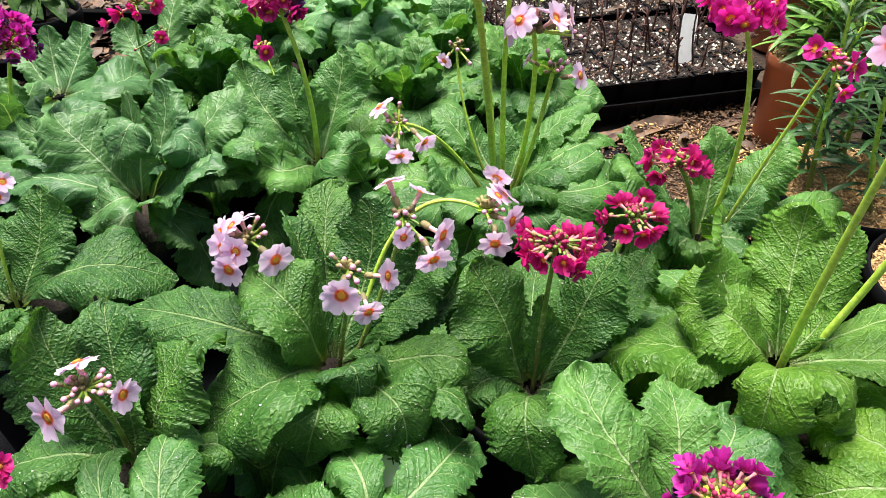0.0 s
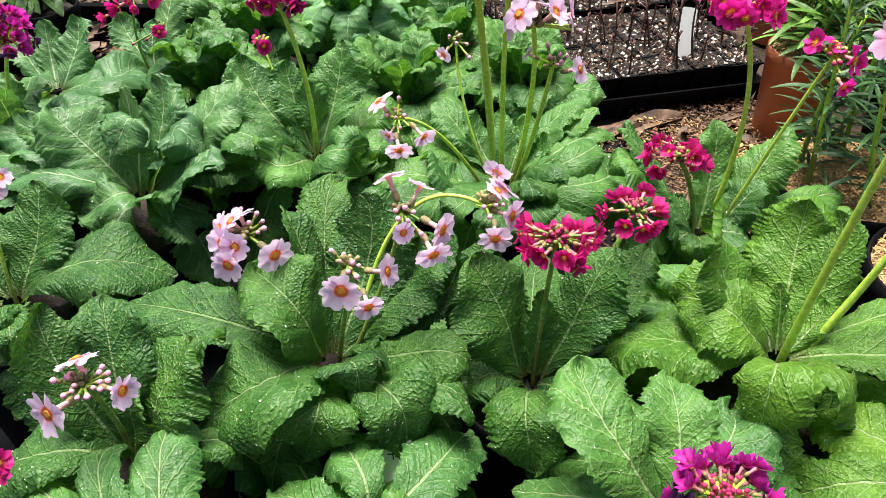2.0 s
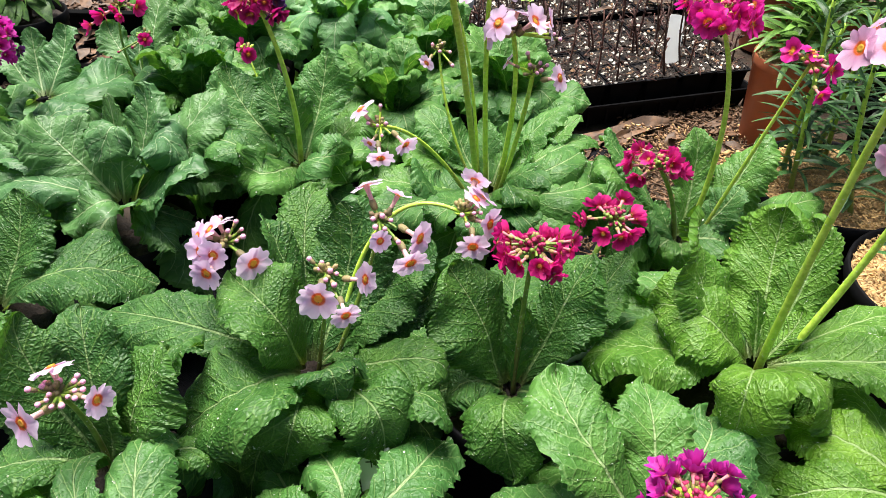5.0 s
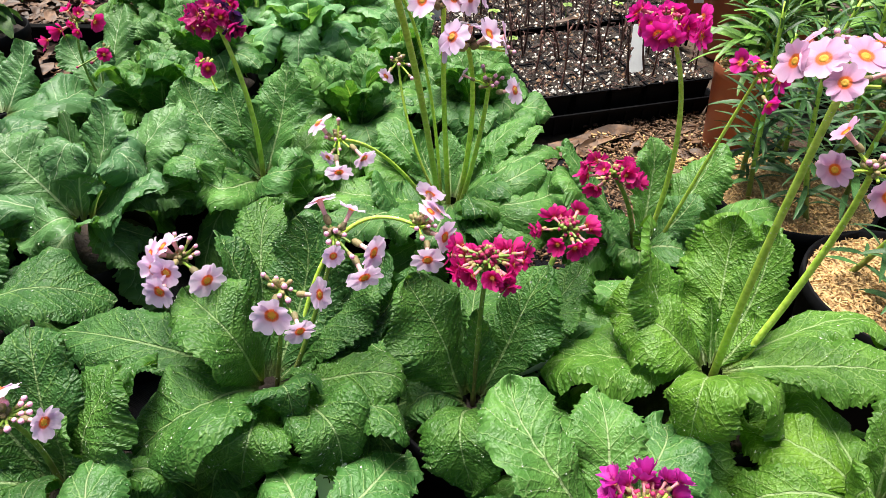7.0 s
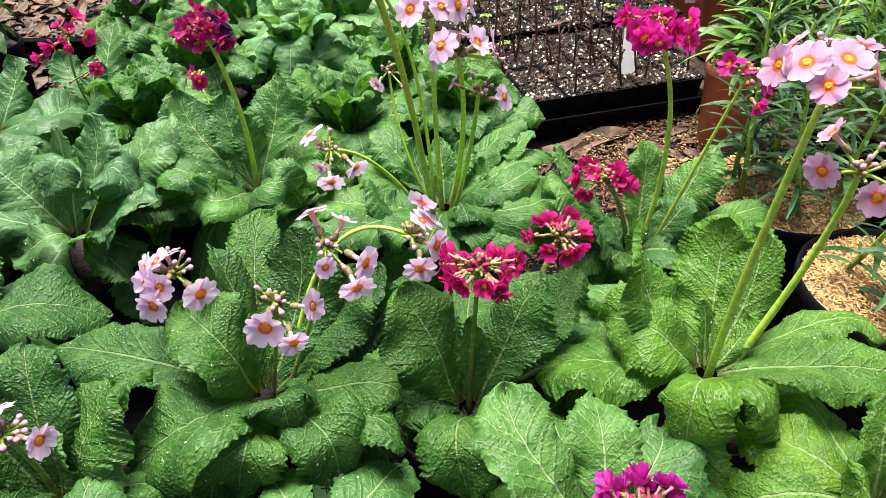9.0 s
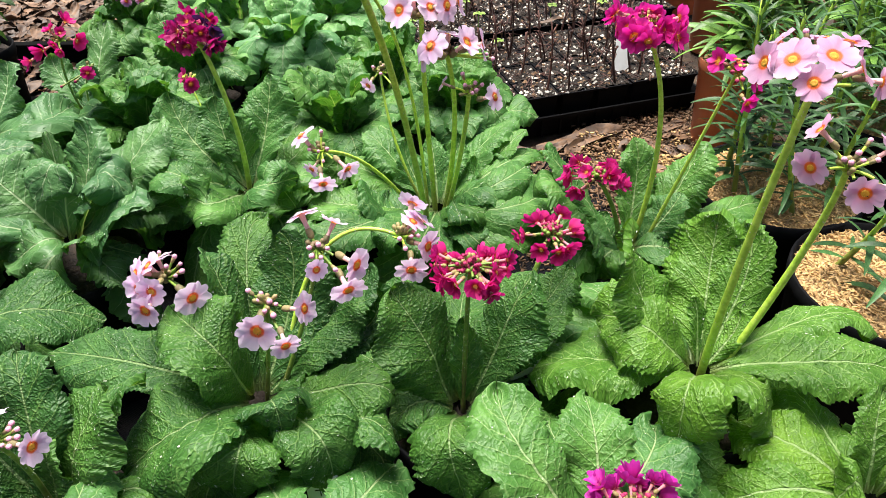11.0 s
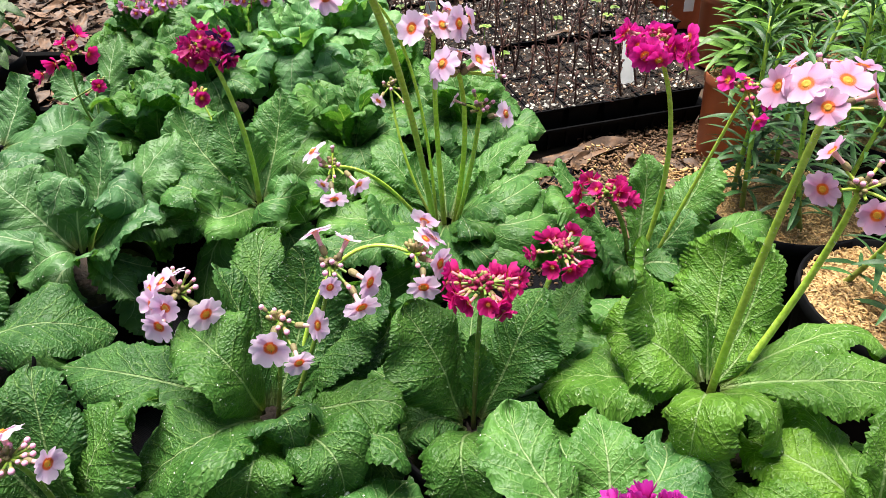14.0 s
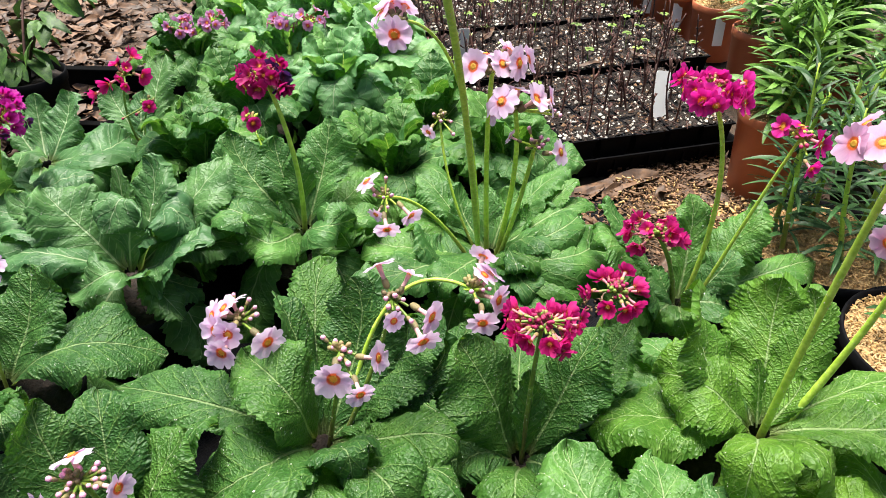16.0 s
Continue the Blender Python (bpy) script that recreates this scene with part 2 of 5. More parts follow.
MAT = {
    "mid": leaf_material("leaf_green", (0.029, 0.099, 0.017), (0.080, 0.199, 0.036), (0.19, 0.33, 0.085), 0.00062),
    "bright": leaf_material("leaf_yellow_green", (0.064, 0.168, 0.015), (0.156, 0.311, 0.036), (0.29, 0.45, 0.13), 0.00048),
    # pale and blue tones hold some bluish sky sheen in their colour
    "pale": leaf_material("leaf_pale_green_sheen", (0.092, 0.229, 0.074), (0.211, 0.402, 0.159), (0.38, 0.50, 0.28), 0.00024, 0.15),
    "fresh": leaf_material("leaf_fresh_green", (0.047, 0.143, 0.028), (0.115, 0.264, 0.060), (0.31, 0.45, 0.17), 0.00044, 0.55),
    "blue": leaf_material("leaf_blue_green_sheen", (0.047, 0.131, 0.040), (0.121, 0.256, 0.084), (0.34, 0.46, 0.25), 0.00030, 0.22),
    "crate": simple_material("dull_black_plastic", (0.002, 0.002, 0.002), (0.005, 0.005, 0.005), 40, 0.85, 0.15, 0.0006, 0.03),
    "calyx": simple_material("calyx_brownish", (0.15, 0.17, 0.05), (0.30, 0.21, 0.12), 400, 0.6, by="object"),
    "calyx_red": simple_material("calyx_wine", (0.22, 0.07, 0.05), (0.36, 0.38, 0.12), 400, 0.6, by="object"),
    "pink": petal_material("petal_pink", (0.70, 0.44, 0.04), (0.66, 0.11, 0.012), (0.80, 0.50, 0.67), (0.80, 0.59, 0.79), (0.86, 0.71, 0.86)),
    "rose": petal_material("petal_rose", (0.78, 0.50, 0.04), (0.76, 0.15, 0.012), (0.74, 0.34, 0.47), (0.72, 0.40, 0.60), (0.77, 0.52, 0.70)),
    "red": petal_material("petal_red", (0.75, 0.42, 0.08), (0.32, 0.02, 0.02), (0.40, 0.004, 0.08), (0.62, 0.010, 0.185), (0.70, 0.022, 0.26)),
    "magenta": petal_material("petal_magenta_bright", (0.80, 0.50, 0.06), (0.62, 0.14, 0.02), (0.42, 0.004, 0.12), (0.68, 0.012, 0.27), (0.76, 0.03, 0.38)),
    "orchid": petal_material("petal_orchid", (0.75, 0.42, 0.04), (0.60, 0.08, 0.05), (0.54, 0.13, 0.32), (0.62, 0.26, 0.53), (0.68, 0.37, 0.61)),
    "wine": petal_material("petal_magenta", (0.45, 0.16, 0.08), (0.28, 0.006, 0.08), (0.36, 0.005, 0.15), (0.60, 0.016, 0.33), (0.58, 0.04, 0.42)),
    "crimson": petal_material("petal_crimson", (0.78, 0.42, 0.05), (0.34, 0.05, 0.02), (0.26, 0.003, 0.05), (0.43, 0.006, 0.13), (0.52, 0.018, 0.21)),
    "faded": petal_material("petal_faded", (0.10, 0.04, 0.04), (0.08, 0.01, 0.04), (0.05, 0.006, 0.04), (0.055, 0.010, 0.065), (0.05, 0.02, 0.11)),
    "tube_pink": simple_material("tube_pink", (0.76, 0.38, 0.38), (0.84, 0.58, 0.54), 300, 0.6, through=0.2),
    "tube_red": simple_material("tube_rose", (0.56, 0.13, 0.20), (0.74, 0.36, 0.36), 300, 0.6, through=0.2),
    "bud_pink": simple_material("bud_pink", (0.60, 0.22, 0.36), (0.78, 0.42, 0.56), 300, 0.6),
    "bud_red": simple_material("bud_red", (0.24, 0.010, 0.05), (0.44, 0.018, 0.12), 300, 0.6),
    "plastic": simple_material("black_plastic", (0.004, 0.004, 0.005), (0.009, 0.009, 0.010), 40, 0.75, 0.15, 0.0006, 0.05),
    "terracotta": simple_material("orange_plastic", (0.42, 0.11, 0.045), (0.52, 0.15, 0.06), 30, 0.45, 0.15, 0.0006),
    "peat": simple_material("peat_soil", (0.006, 0.004, 0.003), (0.034, 0.021, 0.014), 220, 0.9, 0.9, 0.004),
    "perlite": simple_material("perlite", (0.45, 0.42, 0.38), (0.75, 0.72, 0.68), 300, 0.8, by="island"),
    "hull": simple_material("rice_hull", (0.42, 0.26, 0.10), (0.62, 0.43, 0.20), 200, 0.65, by="island"),
    "hull_bed": simple_material("hull_bed", (0.30, 0.18, 0.07), (0.50, 0.33, 0.15), 300, 0.8, 0.8, 0.003),
    "earth": simple_material("earth", (0.022, 0.014, 0.009), (0.085, 0.052, 0.031), 40, 0.9, 0.9, 0.01),
    "mat": None,
    "dead": simple_material("dead_leaf", (0.020, 0.009, 0.005), (0.175, 0.094, 0.049), 60, 0.6, 0.5, 0.002, by="island"),
    "chip": simple_material("wood_chip", (0.075, 0.040, 0.022), (0.26, 0.15, 0.08), 90, 0.75, 0.5, 0.002, by="island"),
    "bark": simple_material("bark_tan", (0.16, 0.075, 0.03), (0.50, 0.29, 0.13), 160, 0.8, 0.9, 0.003),
    "label": simple_material("label_white", (0.74, 0.75, 0.75), (0.80, 0.81, 0.81), 80, 0.35, 0.05),
    "ink": simple_material("ink", (0.01, 0.01, 0.012), (0.03, 0.03, 0.03), 80, 0.5),
    "straw": simple_material("withered_stalk", (0.20, 0.25, 0.17), (0.36, 0.40, 0.30), 150, 0.6),
    "twig": simple_material("twig", (0.045, 0.018, 0.014), (0.12, 0.05, 0.04), 200, 0.7, by="object"),
    "sprout": simple_material("sprout", (0.16, 0.30, 0.05), (0.30, 0.44, 0.10), 200, 0.5, by="object", through=0.25),
    "lily": simple_material("lily_leaf", (0.070, 0.190, 0.030), (0.190, 0.370, 0.070), 60, 0.42, 0.3, 0.0008, 0.4, by="object", through=0.2),
    "lily_dark": simple_material("lily_leaf_dark", (0.016, 0.060, 0.018), (0.060, 0.150, 0.042), 60, 0.45, 0.3, 0.0008, 0.35, by="object", through=0.1),
    "shrub": simple_material("shrub_leaf", (0.014, 0.055, 0.018), (0.085, 0.19, 0.026), 50, 0.55, 0.3, 0.001, by="object", through=0.15),
}


def weave_material():
    n = Nodes("woven_mat", 0.75, 0.12)
    w = n.where()
    s = n.node("SeparateXYZ", Vector=w)
    a = n.math("SINE", n.math("MULTIPLY", s.outputs[0], 1600.0))
    b = n.math("SINE", n.math("MULTIPLY", s.outputs[1], 1600.0))
    h = n.math("MULTIPLY", a, b)
    dust = n.noise(w, 25.0, 5.0)
    col = n.mix(n.span(dust, 0.5, 0.75, 0.0, 0.7), (0.004, 0.004, 0.006), (0.012, 0.010, 0.009))
    return n.done(col, n.bump(h, 0.5, 0.001))


MAT["mat"] = weave_material()


def stem_material(name, a, b):
    """A fleshy stalk, reddish brown at its foot."""
    n = Nodes(name, 0.42, 0.5)
    w = n.where()
    f = n.noise(w, 260.0, 4.0)
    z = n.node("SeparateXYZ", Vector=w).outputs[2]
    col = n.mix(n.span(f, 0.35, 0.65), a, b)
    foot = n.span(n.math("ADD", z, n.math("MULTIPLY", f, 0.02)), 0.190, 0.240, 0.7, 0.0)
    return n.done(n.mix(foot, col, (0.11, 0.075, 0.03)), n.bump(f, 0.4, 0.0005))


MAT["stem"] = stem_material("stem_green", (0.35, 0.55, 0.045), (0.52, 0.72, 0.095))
# darker copy: shade among leaves put into the colour; red-flowered stalks' own tone too
MAT["stem_deep_shaded"] = stem_material("stem_olive_shaded", (0.10, 0.18, 0.022), (0.20, 0.31, 0.045))


# ---- mesh tools ----
def mesh_of(name, verts, faces, mats, uvs=None, index=None, smooth=True):
    me = bpy.data.meshes.new(name)
    me.from_pydata([tuple(v) for v in verts], [], [tuple(f) for f in faces])
    for m in mats if isinstance(mats, (list, tuple)) else [mats]:
        me.materials.append(m)
    if index is not None:
        me.polygons.foreach_set("material_index", np.asarray(index, dtype=np.int32))
    if smooth:
        me.polygons.foreach_set("use_smooth", np.ones(len(me.polygons), dtype=bool))
    for key, data in (uvs or {}).items():
        layer = me.uv_layers.new(name=key)
        loop = np.empty(len(me.loops), dtype=np.int32)
        me.loops.foreach_get("vertex_index", loop)
        layer.data.foreach_set("uv", np.asarray(data, dtype=np.float32)[loop].ravel())
    me.update()
    return me


def child(name, mesh, parent, label="", m=None, kind=""):
    ob = new(name, mesh)
    ob.parent = parent
    if m is not None:
        ob.matrix_basis = m
    return tagged(ob, label, kind=kind)


def part(name, bm, material, parent, label="", smooth=False):
    me = bpy.data.meshes.new(name)
    bm.to_mesh(me)
    bm.free()
    me.materials.append(material)
    if smooth:
        me.polygons.foreach_set("use_smooth", np.ones(len(me.polygons), dtype=bool))
    return child(name, me, parent, label)


class Pile:
    """Collects vertices and faces of several pieces for one mesh."""

    def __init__(self):
        self.v, self.f, self.k = [], [], []

    def add(self, verts, faces, k=0):
        o = len(self.v)
        self.v.extend(tuple(p) for p in verts)
        self.f.extend(tuple(i + o for i in f) for f in faces)
        self.k.extend([k] * len(faces))

    def mesh(self, name, mats, smooth=True):
        return mesh_of(name, self.v, self.f, mats, None, self.k, smooth)


def grid_faces(nu, nv):
    """Quads of a grid with nv rows of nu points."""
    return [(j * nu + i, j * nu + i + 1, (j + 1) * nu + i + 1, (j + 1) * nu + i) for j in range(nv - 1) for i in range(nu - 1)]


def tube(points, radii, seg=8, cap=True):
    """A round tube along points."""
    pts = np.asarray(points, dtype=float)
    tan = np.gradient(pts, axis=0)
    tan /= np.linalg.norm(tan, axis=1)[:, None]
    ref = np.array([0.31, 0.83, 0.46])
    verts = []
    for p, t, r in zip(pts, tan, radii):
        a = np.cross(t, ref)
        a /= np.linalg.norm(a)
        b = np.cross(t, a)
        for k in range(seg):
            w = 2 * math.pi * k / seg
            verts.append(p + r * (math.cos(w) * a + math.sin(w) * b))
    faces = [(j * seg + i, j * seg + (i + 1) % seg, (j + 1) * seg + (i + 1) % seg, (j + 1) * seg + i) for j in range(len(pts) - 1) for i in range(seg)]
    if cap:
        faces.append(tuple(range((len(pts) - 1) * seg, len(pts) * seg)))
        faces.append(tuple(reversed(range(seg))))
    return verts, faces


def lathe(profile, seg=40):
    """A closed turned shape from (radius, height) pairs."""
    verts = [(r * math.cos(2 * math.pi * k / seg), r * math.sin(2 * math.pi * k / seg), z) for r, z in profile for k in range(seg)]
    faces = [(j * seg + i, j * seg + (i + 1) % seg, (j + 1) * seg + (i + 1) % seg, (j + 1) * seg + i) for j in range(len(profile) - 1) for i in range(seg)]
    return verts, faces


def bezier(a, b, c, n):
    s = np.linspace(0, 1, n)[:, None]
    return (1 - s) ** 2 * np.asarray(a) + 2 * s * (1 - s) * np.asarray(b) + s * s * np.asarray(c)


def box(bm, x0, y0, z0, x1, y1, z1, bevel=0.0):
    m = Matrix.LocRotScale(((x0 + x1) / 2, (y0 + y1) / 2, (z0 + z1) / 2), None, (x1 - x0, y1 - y0, z1 - z0))
    r = bmesh.ops.create_cube(bm, size=1.0, matrix=m)
    if bevel:
        edges = list({e for v in r["verts"] for e in v.link_edges})
        bmesh.ops.bevel(bm, geom=edges, offset=bevel, segments=2, affect="EDGES", profile=0.5)


# ---- primrose leaves ----
def leaf_mesh(base, mid, tip, side, width, roll, rng, nv=76, nu=19, drops=None, pleat=1.0):
    """A wrinkled spatula-shaped leaf whose midrib runs from base over mid to tip; side: its level sideways direction."""
    base, mid, tip, side = (np.asarray(a, dtype=float) for a in (base, mid, tip, side))
    ctrl = 2 * mid - 0.5 * (base + tip)
    rib = bezier(base, ctrl, tip, 160)
    run = np.concatenate([[0], np.cumsum(np.linalg.norm(np.diff(rib, axis=0), axis=1))])
    length = run[-1]
    s = np.linspace(0, 1, nv) ** 0.92
    pts = np.stack([np.interp(s * length, run, rib[:, k]) for k in range(3)], axis=1)
    tan = np.gradient(pts, axis=0)
    tan /= np.linalg.norm(tan, axis=1)[:, None]
    lat = side[None] - (tan @ side)[:, None] * tan
    lat /= np.linalg.norm(lat, axis=1)[:, None]
    up = np.cross(tan, lat)
    ang = np.radians(roll) * np.clip(s / 0.45, 0, 1) + rng.normal(0, 0.22) * s * s + rng.normal(0, 0.12) * np.sin(4 * s)
    ca, sa = np.cos(ang)[:, None], np.sin(ang)[:, None]
    lat, up = ca * lat + sa * up, ca * up - sa * lat
    peak = rng.uniform(0.54, 0.64)
    rise = np.clip(s / peak, 0, 1)
    half = 0.11 + 0.89 * (rise ** 1.6 * (2.6 - 1.6 * rise))
    fall = np.clip((s - peak) / (1 - peak), 0, 1)
    half *= np.maximum(0, 1 - fall ** rng.uniform(1.9, 2.5)) ** 0.62
    half = np.maximum(half, 0.012) * width / 2
    u = np.sin(np.linspace(-1, 1, nu) * 1.25) / math.sin(1.25)
    U, S = np.meshgrid(u, s)
    a = np.abs(U)
    ph = rng.uniform(0, 6.28, 12)
    blade = np.clip((s - 0.16) / 0.25, 0, 1)[:, None]
    veins = 8.5
    phase = S * veins - a ** 0.8 * 2.0
    edge = s * veins - 2.0
    teeth = np.zeros((nv, 2))
    for k in range(2):
        ser = (s * length / 0.0040 + 0.7 * np.sin(9 * s + ph[k]) + 0.3 * np.sin(31 * s + ph[k + 8])) % 1.0
        ser = np.where(ser < 0.7, ser / 0.7, (1 - ser) / 0.3)
        cut = 0.0030 * (ser - 0.5) * (1 + 0.5 * np.sin(23 * s + ph[k + 6])) + 0.0012 * np.sin(2 * math.pi * edge) + 0.0016 * np.sin(11 * s + ph[k + 2]) + 0.0009 * np.sin(27 * s + ph[k + 4])
        teeth[:, k] = cut * min(1.0, width / 0.05)
    tooth = np.where(U < 0, teeth[:, :1], teeth[:, 1:])
    reach = np.clip(half / (0.3 * width), 0.25, 1)[:, None]
    X = U * half[:, None] + np.sign(U) * tooth * reach * blade * np.clip((a - 0.6) / 0.4, 0, 1)
    drooping = tip[2] < mid[2]
    cup = rng.uniform(-0.13, 0.02) if drooping else rng.uniform(-0.05, 0.10)
    h = 0.10 * width * (a - 0.25) * np.exp(-a * 1.4) + cup * width * a ** 2 * blade
    curl = 0.5 + 0.5 * np.sin(S * rng.uniform(5, 9) + ph[10] + np.where(U < 0, 0, 2.3))
    h -= (0.05 + 0.13 * curl) * width * np.clip((a - 0.62) / 0.38, 0, 1) ** 2 * blade
    flip = np.where(U < 0, 0.0, ph[11])
    wave = np.sin(S * rng.uniform(10, 15) + ph[6] + flip) * 0.075 + np.sin(S * rng.uniform(21, 29) + ph[7] + 1.7 * flip) * 0.030
    h += wave * width * a ** 1.5 * blade
    h += 0.05 * width * np.sin(U * 2.2 + S * 5 + ph[8]) * blade
    pillow = np.sqrt(np.abs(np.sin(math.pi * (phase + 0.5))) + 0.02)
    h += pleat * np.minimum(0.0019, 0.032 * width) * (pillow - 0.5) * blade * np.clip(a * 4, 0, 1)
    h += 0.0007 * np.sin(U * 17 + ph[9]) * np.sin(S * 48 + ph[5] + 3 * a) * blade
    V = pts[:, None, :] + X[..., None] * lat[:, None, :] + h[..., None] * up[:, None, :]
    flat = np.stack([X, S * length], axis=-1).reshape(-1, 2)
    if drops is not None:
        nrm = np.cross(np.gradient(V, axis=0), np.gradient(V, axis=1))
        nrm /= np.linalg.norm(nrm, axis=2)[..., None] + 1e-12
        for _ in range(int(length * width * 23000)):
            j, i = int(rng.integers(int(nv * 0.3), nv - 3)), int(rng.integers(1, nu - 2))
            f = rng.random(2)
            p = V[j, i] + f[0] * (V[j + 1, i] - V[j, i]) + f[1] * (V[j, i + 1] - V[j, i])
            d = -nrm[j, i]
            e = 0.00038 + 0.00075 * rng.random() ** 3
            a = np.cross(d, tan[j])
            b = np.cross(d, a)
            drops.add([p + d * e * 0.9] + [p + d * e * 0.5 + 0.75 * e * (math.cos(w) * a + math.sin(w) * b) for w in (0, 1.05, 2.09, 3.14, 4.19, 5.24)]
                      + [p + 1.0 * e * (math.cos(w) * a + math.sin(w) * b) for w in (0, 1.05, 2.09, 3.14, 4.19, 5.24)],
                      [(0, 1 + k, 1 + (k + 1) % 6) for k in range(6)] + [(1 + k, 7 + k, 7 + (k + 1) % 6, 1 + (k + 1) % 6) for k in range(6)])
    return mesh_of("leaf", V.reshape(-1, 3), grid_faces(nu, nv), MAT["mid"], {"leaf": np.stack([U, S], -1).reshape(-1, 2), "flat": flat})


RNG = np.random.default_rng(5)
INFO = {}


def pot_mesh(r, h, mat, name="pot"):
    rb = r * 0.78
    prof = [(0.001, 0.0), (rb, 0.0), (rb + 0.001, 0.003), (r * 0.955, h - 0.018), (r * 0.985, h - 0.017), (r, h - 0.012), (r, h - 0.001), (r - 0.001, h), (r - 0.003, h - 0.001),
            (r * 0.94, h - 0.014), (rb - 0.002, 0.004), (0.001, 0.004)]
    v, f = lathe(prof)
    return mesh_of(name, v, f, mat)


def bed_mesh(r, z, mat, seed, rough=0.004, name="soil"):
    rg = np.random.default_rng(seed)
    rings, seg = 9, 28
    verts = [(0, 0, z + 0.004)]
    for j in range(1, rings + 1):
        for k in range(seg):
            w = 2 * math.pi * (k + 0.5 * (j % 2)) / seg
            q = r * j / rings
            verts.append((q * math.cos(w), q * math.sin(w), z + rg.normal(0, rough * 0.45) + rough * (1 - (j / rings) ** 2)))
    faces = [(0, 1 + k, 1 + (k + 1) % seg) for k in range(seg)]
    for j in range(rings - 1):
        a, b = 1 + j * seg, 1 + (j + 1) * seg
        faces += [(a + k, b + k, b + (k + 1) % seg, a + (k + 1) % seg) for k in range(seg)]
    return mesh_of(name, verts, faces, mat)


POT = pot_mesh(0.060, 0.165, MAT["plastic"])
SOIL = bed_mesh(0.056, 0.150, MAT["peat"], 3)
TONES = {"mid": "deep green", "bright": "yellow-green", "fresh": "fresh green", "pale": "pale green", "blue": "sheen-tinted blue-green"}
BLOOMS = {"": "no flowers", "crimson": "deep crimson flowers", "pink": "pale pink flowers", "rose": "rose-pink flowers", "red": "crimson flowers", "magenta": "magenta flowers", "orchid": "orchid-pink flowers", "wine": "purple-magenta flowers"}


def primrose(x, y, z, tone, bloom="", detail=1.0):
    """A pot plant: its pot and soil; leaves and flower stalks follow."""
    pl = new("primrose_plant")
    pl.location = (x, y, 0)
    tagged(pl, f"primrose in black pot, wrinkled {TONES[tone]} leaves, {BLOOMS[bloom]}", "potted plant", "primroses in pots")
    INFO[pl.name] = {"crown": z, "tone": tone, "detail": detail, "drops": Pile()}
    child("pot", POT, pl, "black plastic nursery pot")
    child("soil", SOIL, pl, "dark damp potting soil")
    return pl


def leaves(pl, rows, plain=1.0, tone=None):
    """Rows: heading, reach and height of the tip; forward, sideways and height of the middle; width; roll (centimetres, degrees)."""
    crown = np.array([0, 0, INFO[pl.name]["crown"]])
    for heading, reach, up, fm, sm, um, w, roll in rows:
        a = radians(heading)
        f, s = np.array([math.cos(a), math.sin(a), 0]), np.array([-math.sin(a), math.cos(a), 0])
        base = crown + 0.008 * f * min(1, reach / 6) + np.array([0, 0, -0.012])
        mid = crown + (f * fm + s * sm + np.array([0, 0, um])) / 100
        tip = crown + (f * reach + np.array([0, 0, up])) / 100
        d = INFO[pl.name]["detail"] * plain
        beads = INFO[pl.name]["drops"] if d > 0.9 and um > -1.5 else None
        me = leaf_mesh(base, mid, tip, s, w / 100, roll, RNG, int(112 * d), int(18 * d) | 1, beads, 1.0 if (tone or INFO[pl.name]["tone"]) in ("mid", "bright") else 1.8)
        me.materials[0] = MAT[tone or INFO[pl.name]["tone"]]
        child("leaf", me, pl)


def filler(pl, n, seed, low=True, inner=0, size=1.0):
    """The spread of leaves under and round the heart of a plant."""
    rg = np.random.default_rng(seed)
    turn = rg.uniform(0, 360)
    rows = []
    for k in range(n):
        reach = rg.uniform(8, 11) * size
        up = rg.uniform(-10.5, -6.5) if low else rg.uniform(-3, 2.5)
        rows.append((turn + 360 * k / n + rg.normal(0, 9), reach, up, reach * 0.55, rg.normal(0, 0.6), (-2.5 if low else rg.uniform(1.5, 3.5)), rg.uniform(5.2, 7.2) * size, rg.normal(0, 8)))
    for k in range(inner):
        reach = rg.uniform(4, 7) * size
        rows.append((turn + 360 * (k + 0.5) / inner + rg.normal(0, 12), reach, rg.uniform(5, 9), reach * 0.5, rg.normal(0, 0.5), rg.uniform(4, 5.5), rg.uniform(4.8, 6.8) * size, rg.normal(0, 10)))
    leaves(pl, rows, 0.6 if low else 1.0)


def rain(pl):
    """The drops that lie on a plant's leaves."""
    pile = INFO[pl.name]["drops"]
    child("dew", pile.mesh("dew", DROP), pl, "rain drops on the leaves, painted pale for glints", kind="stuff")


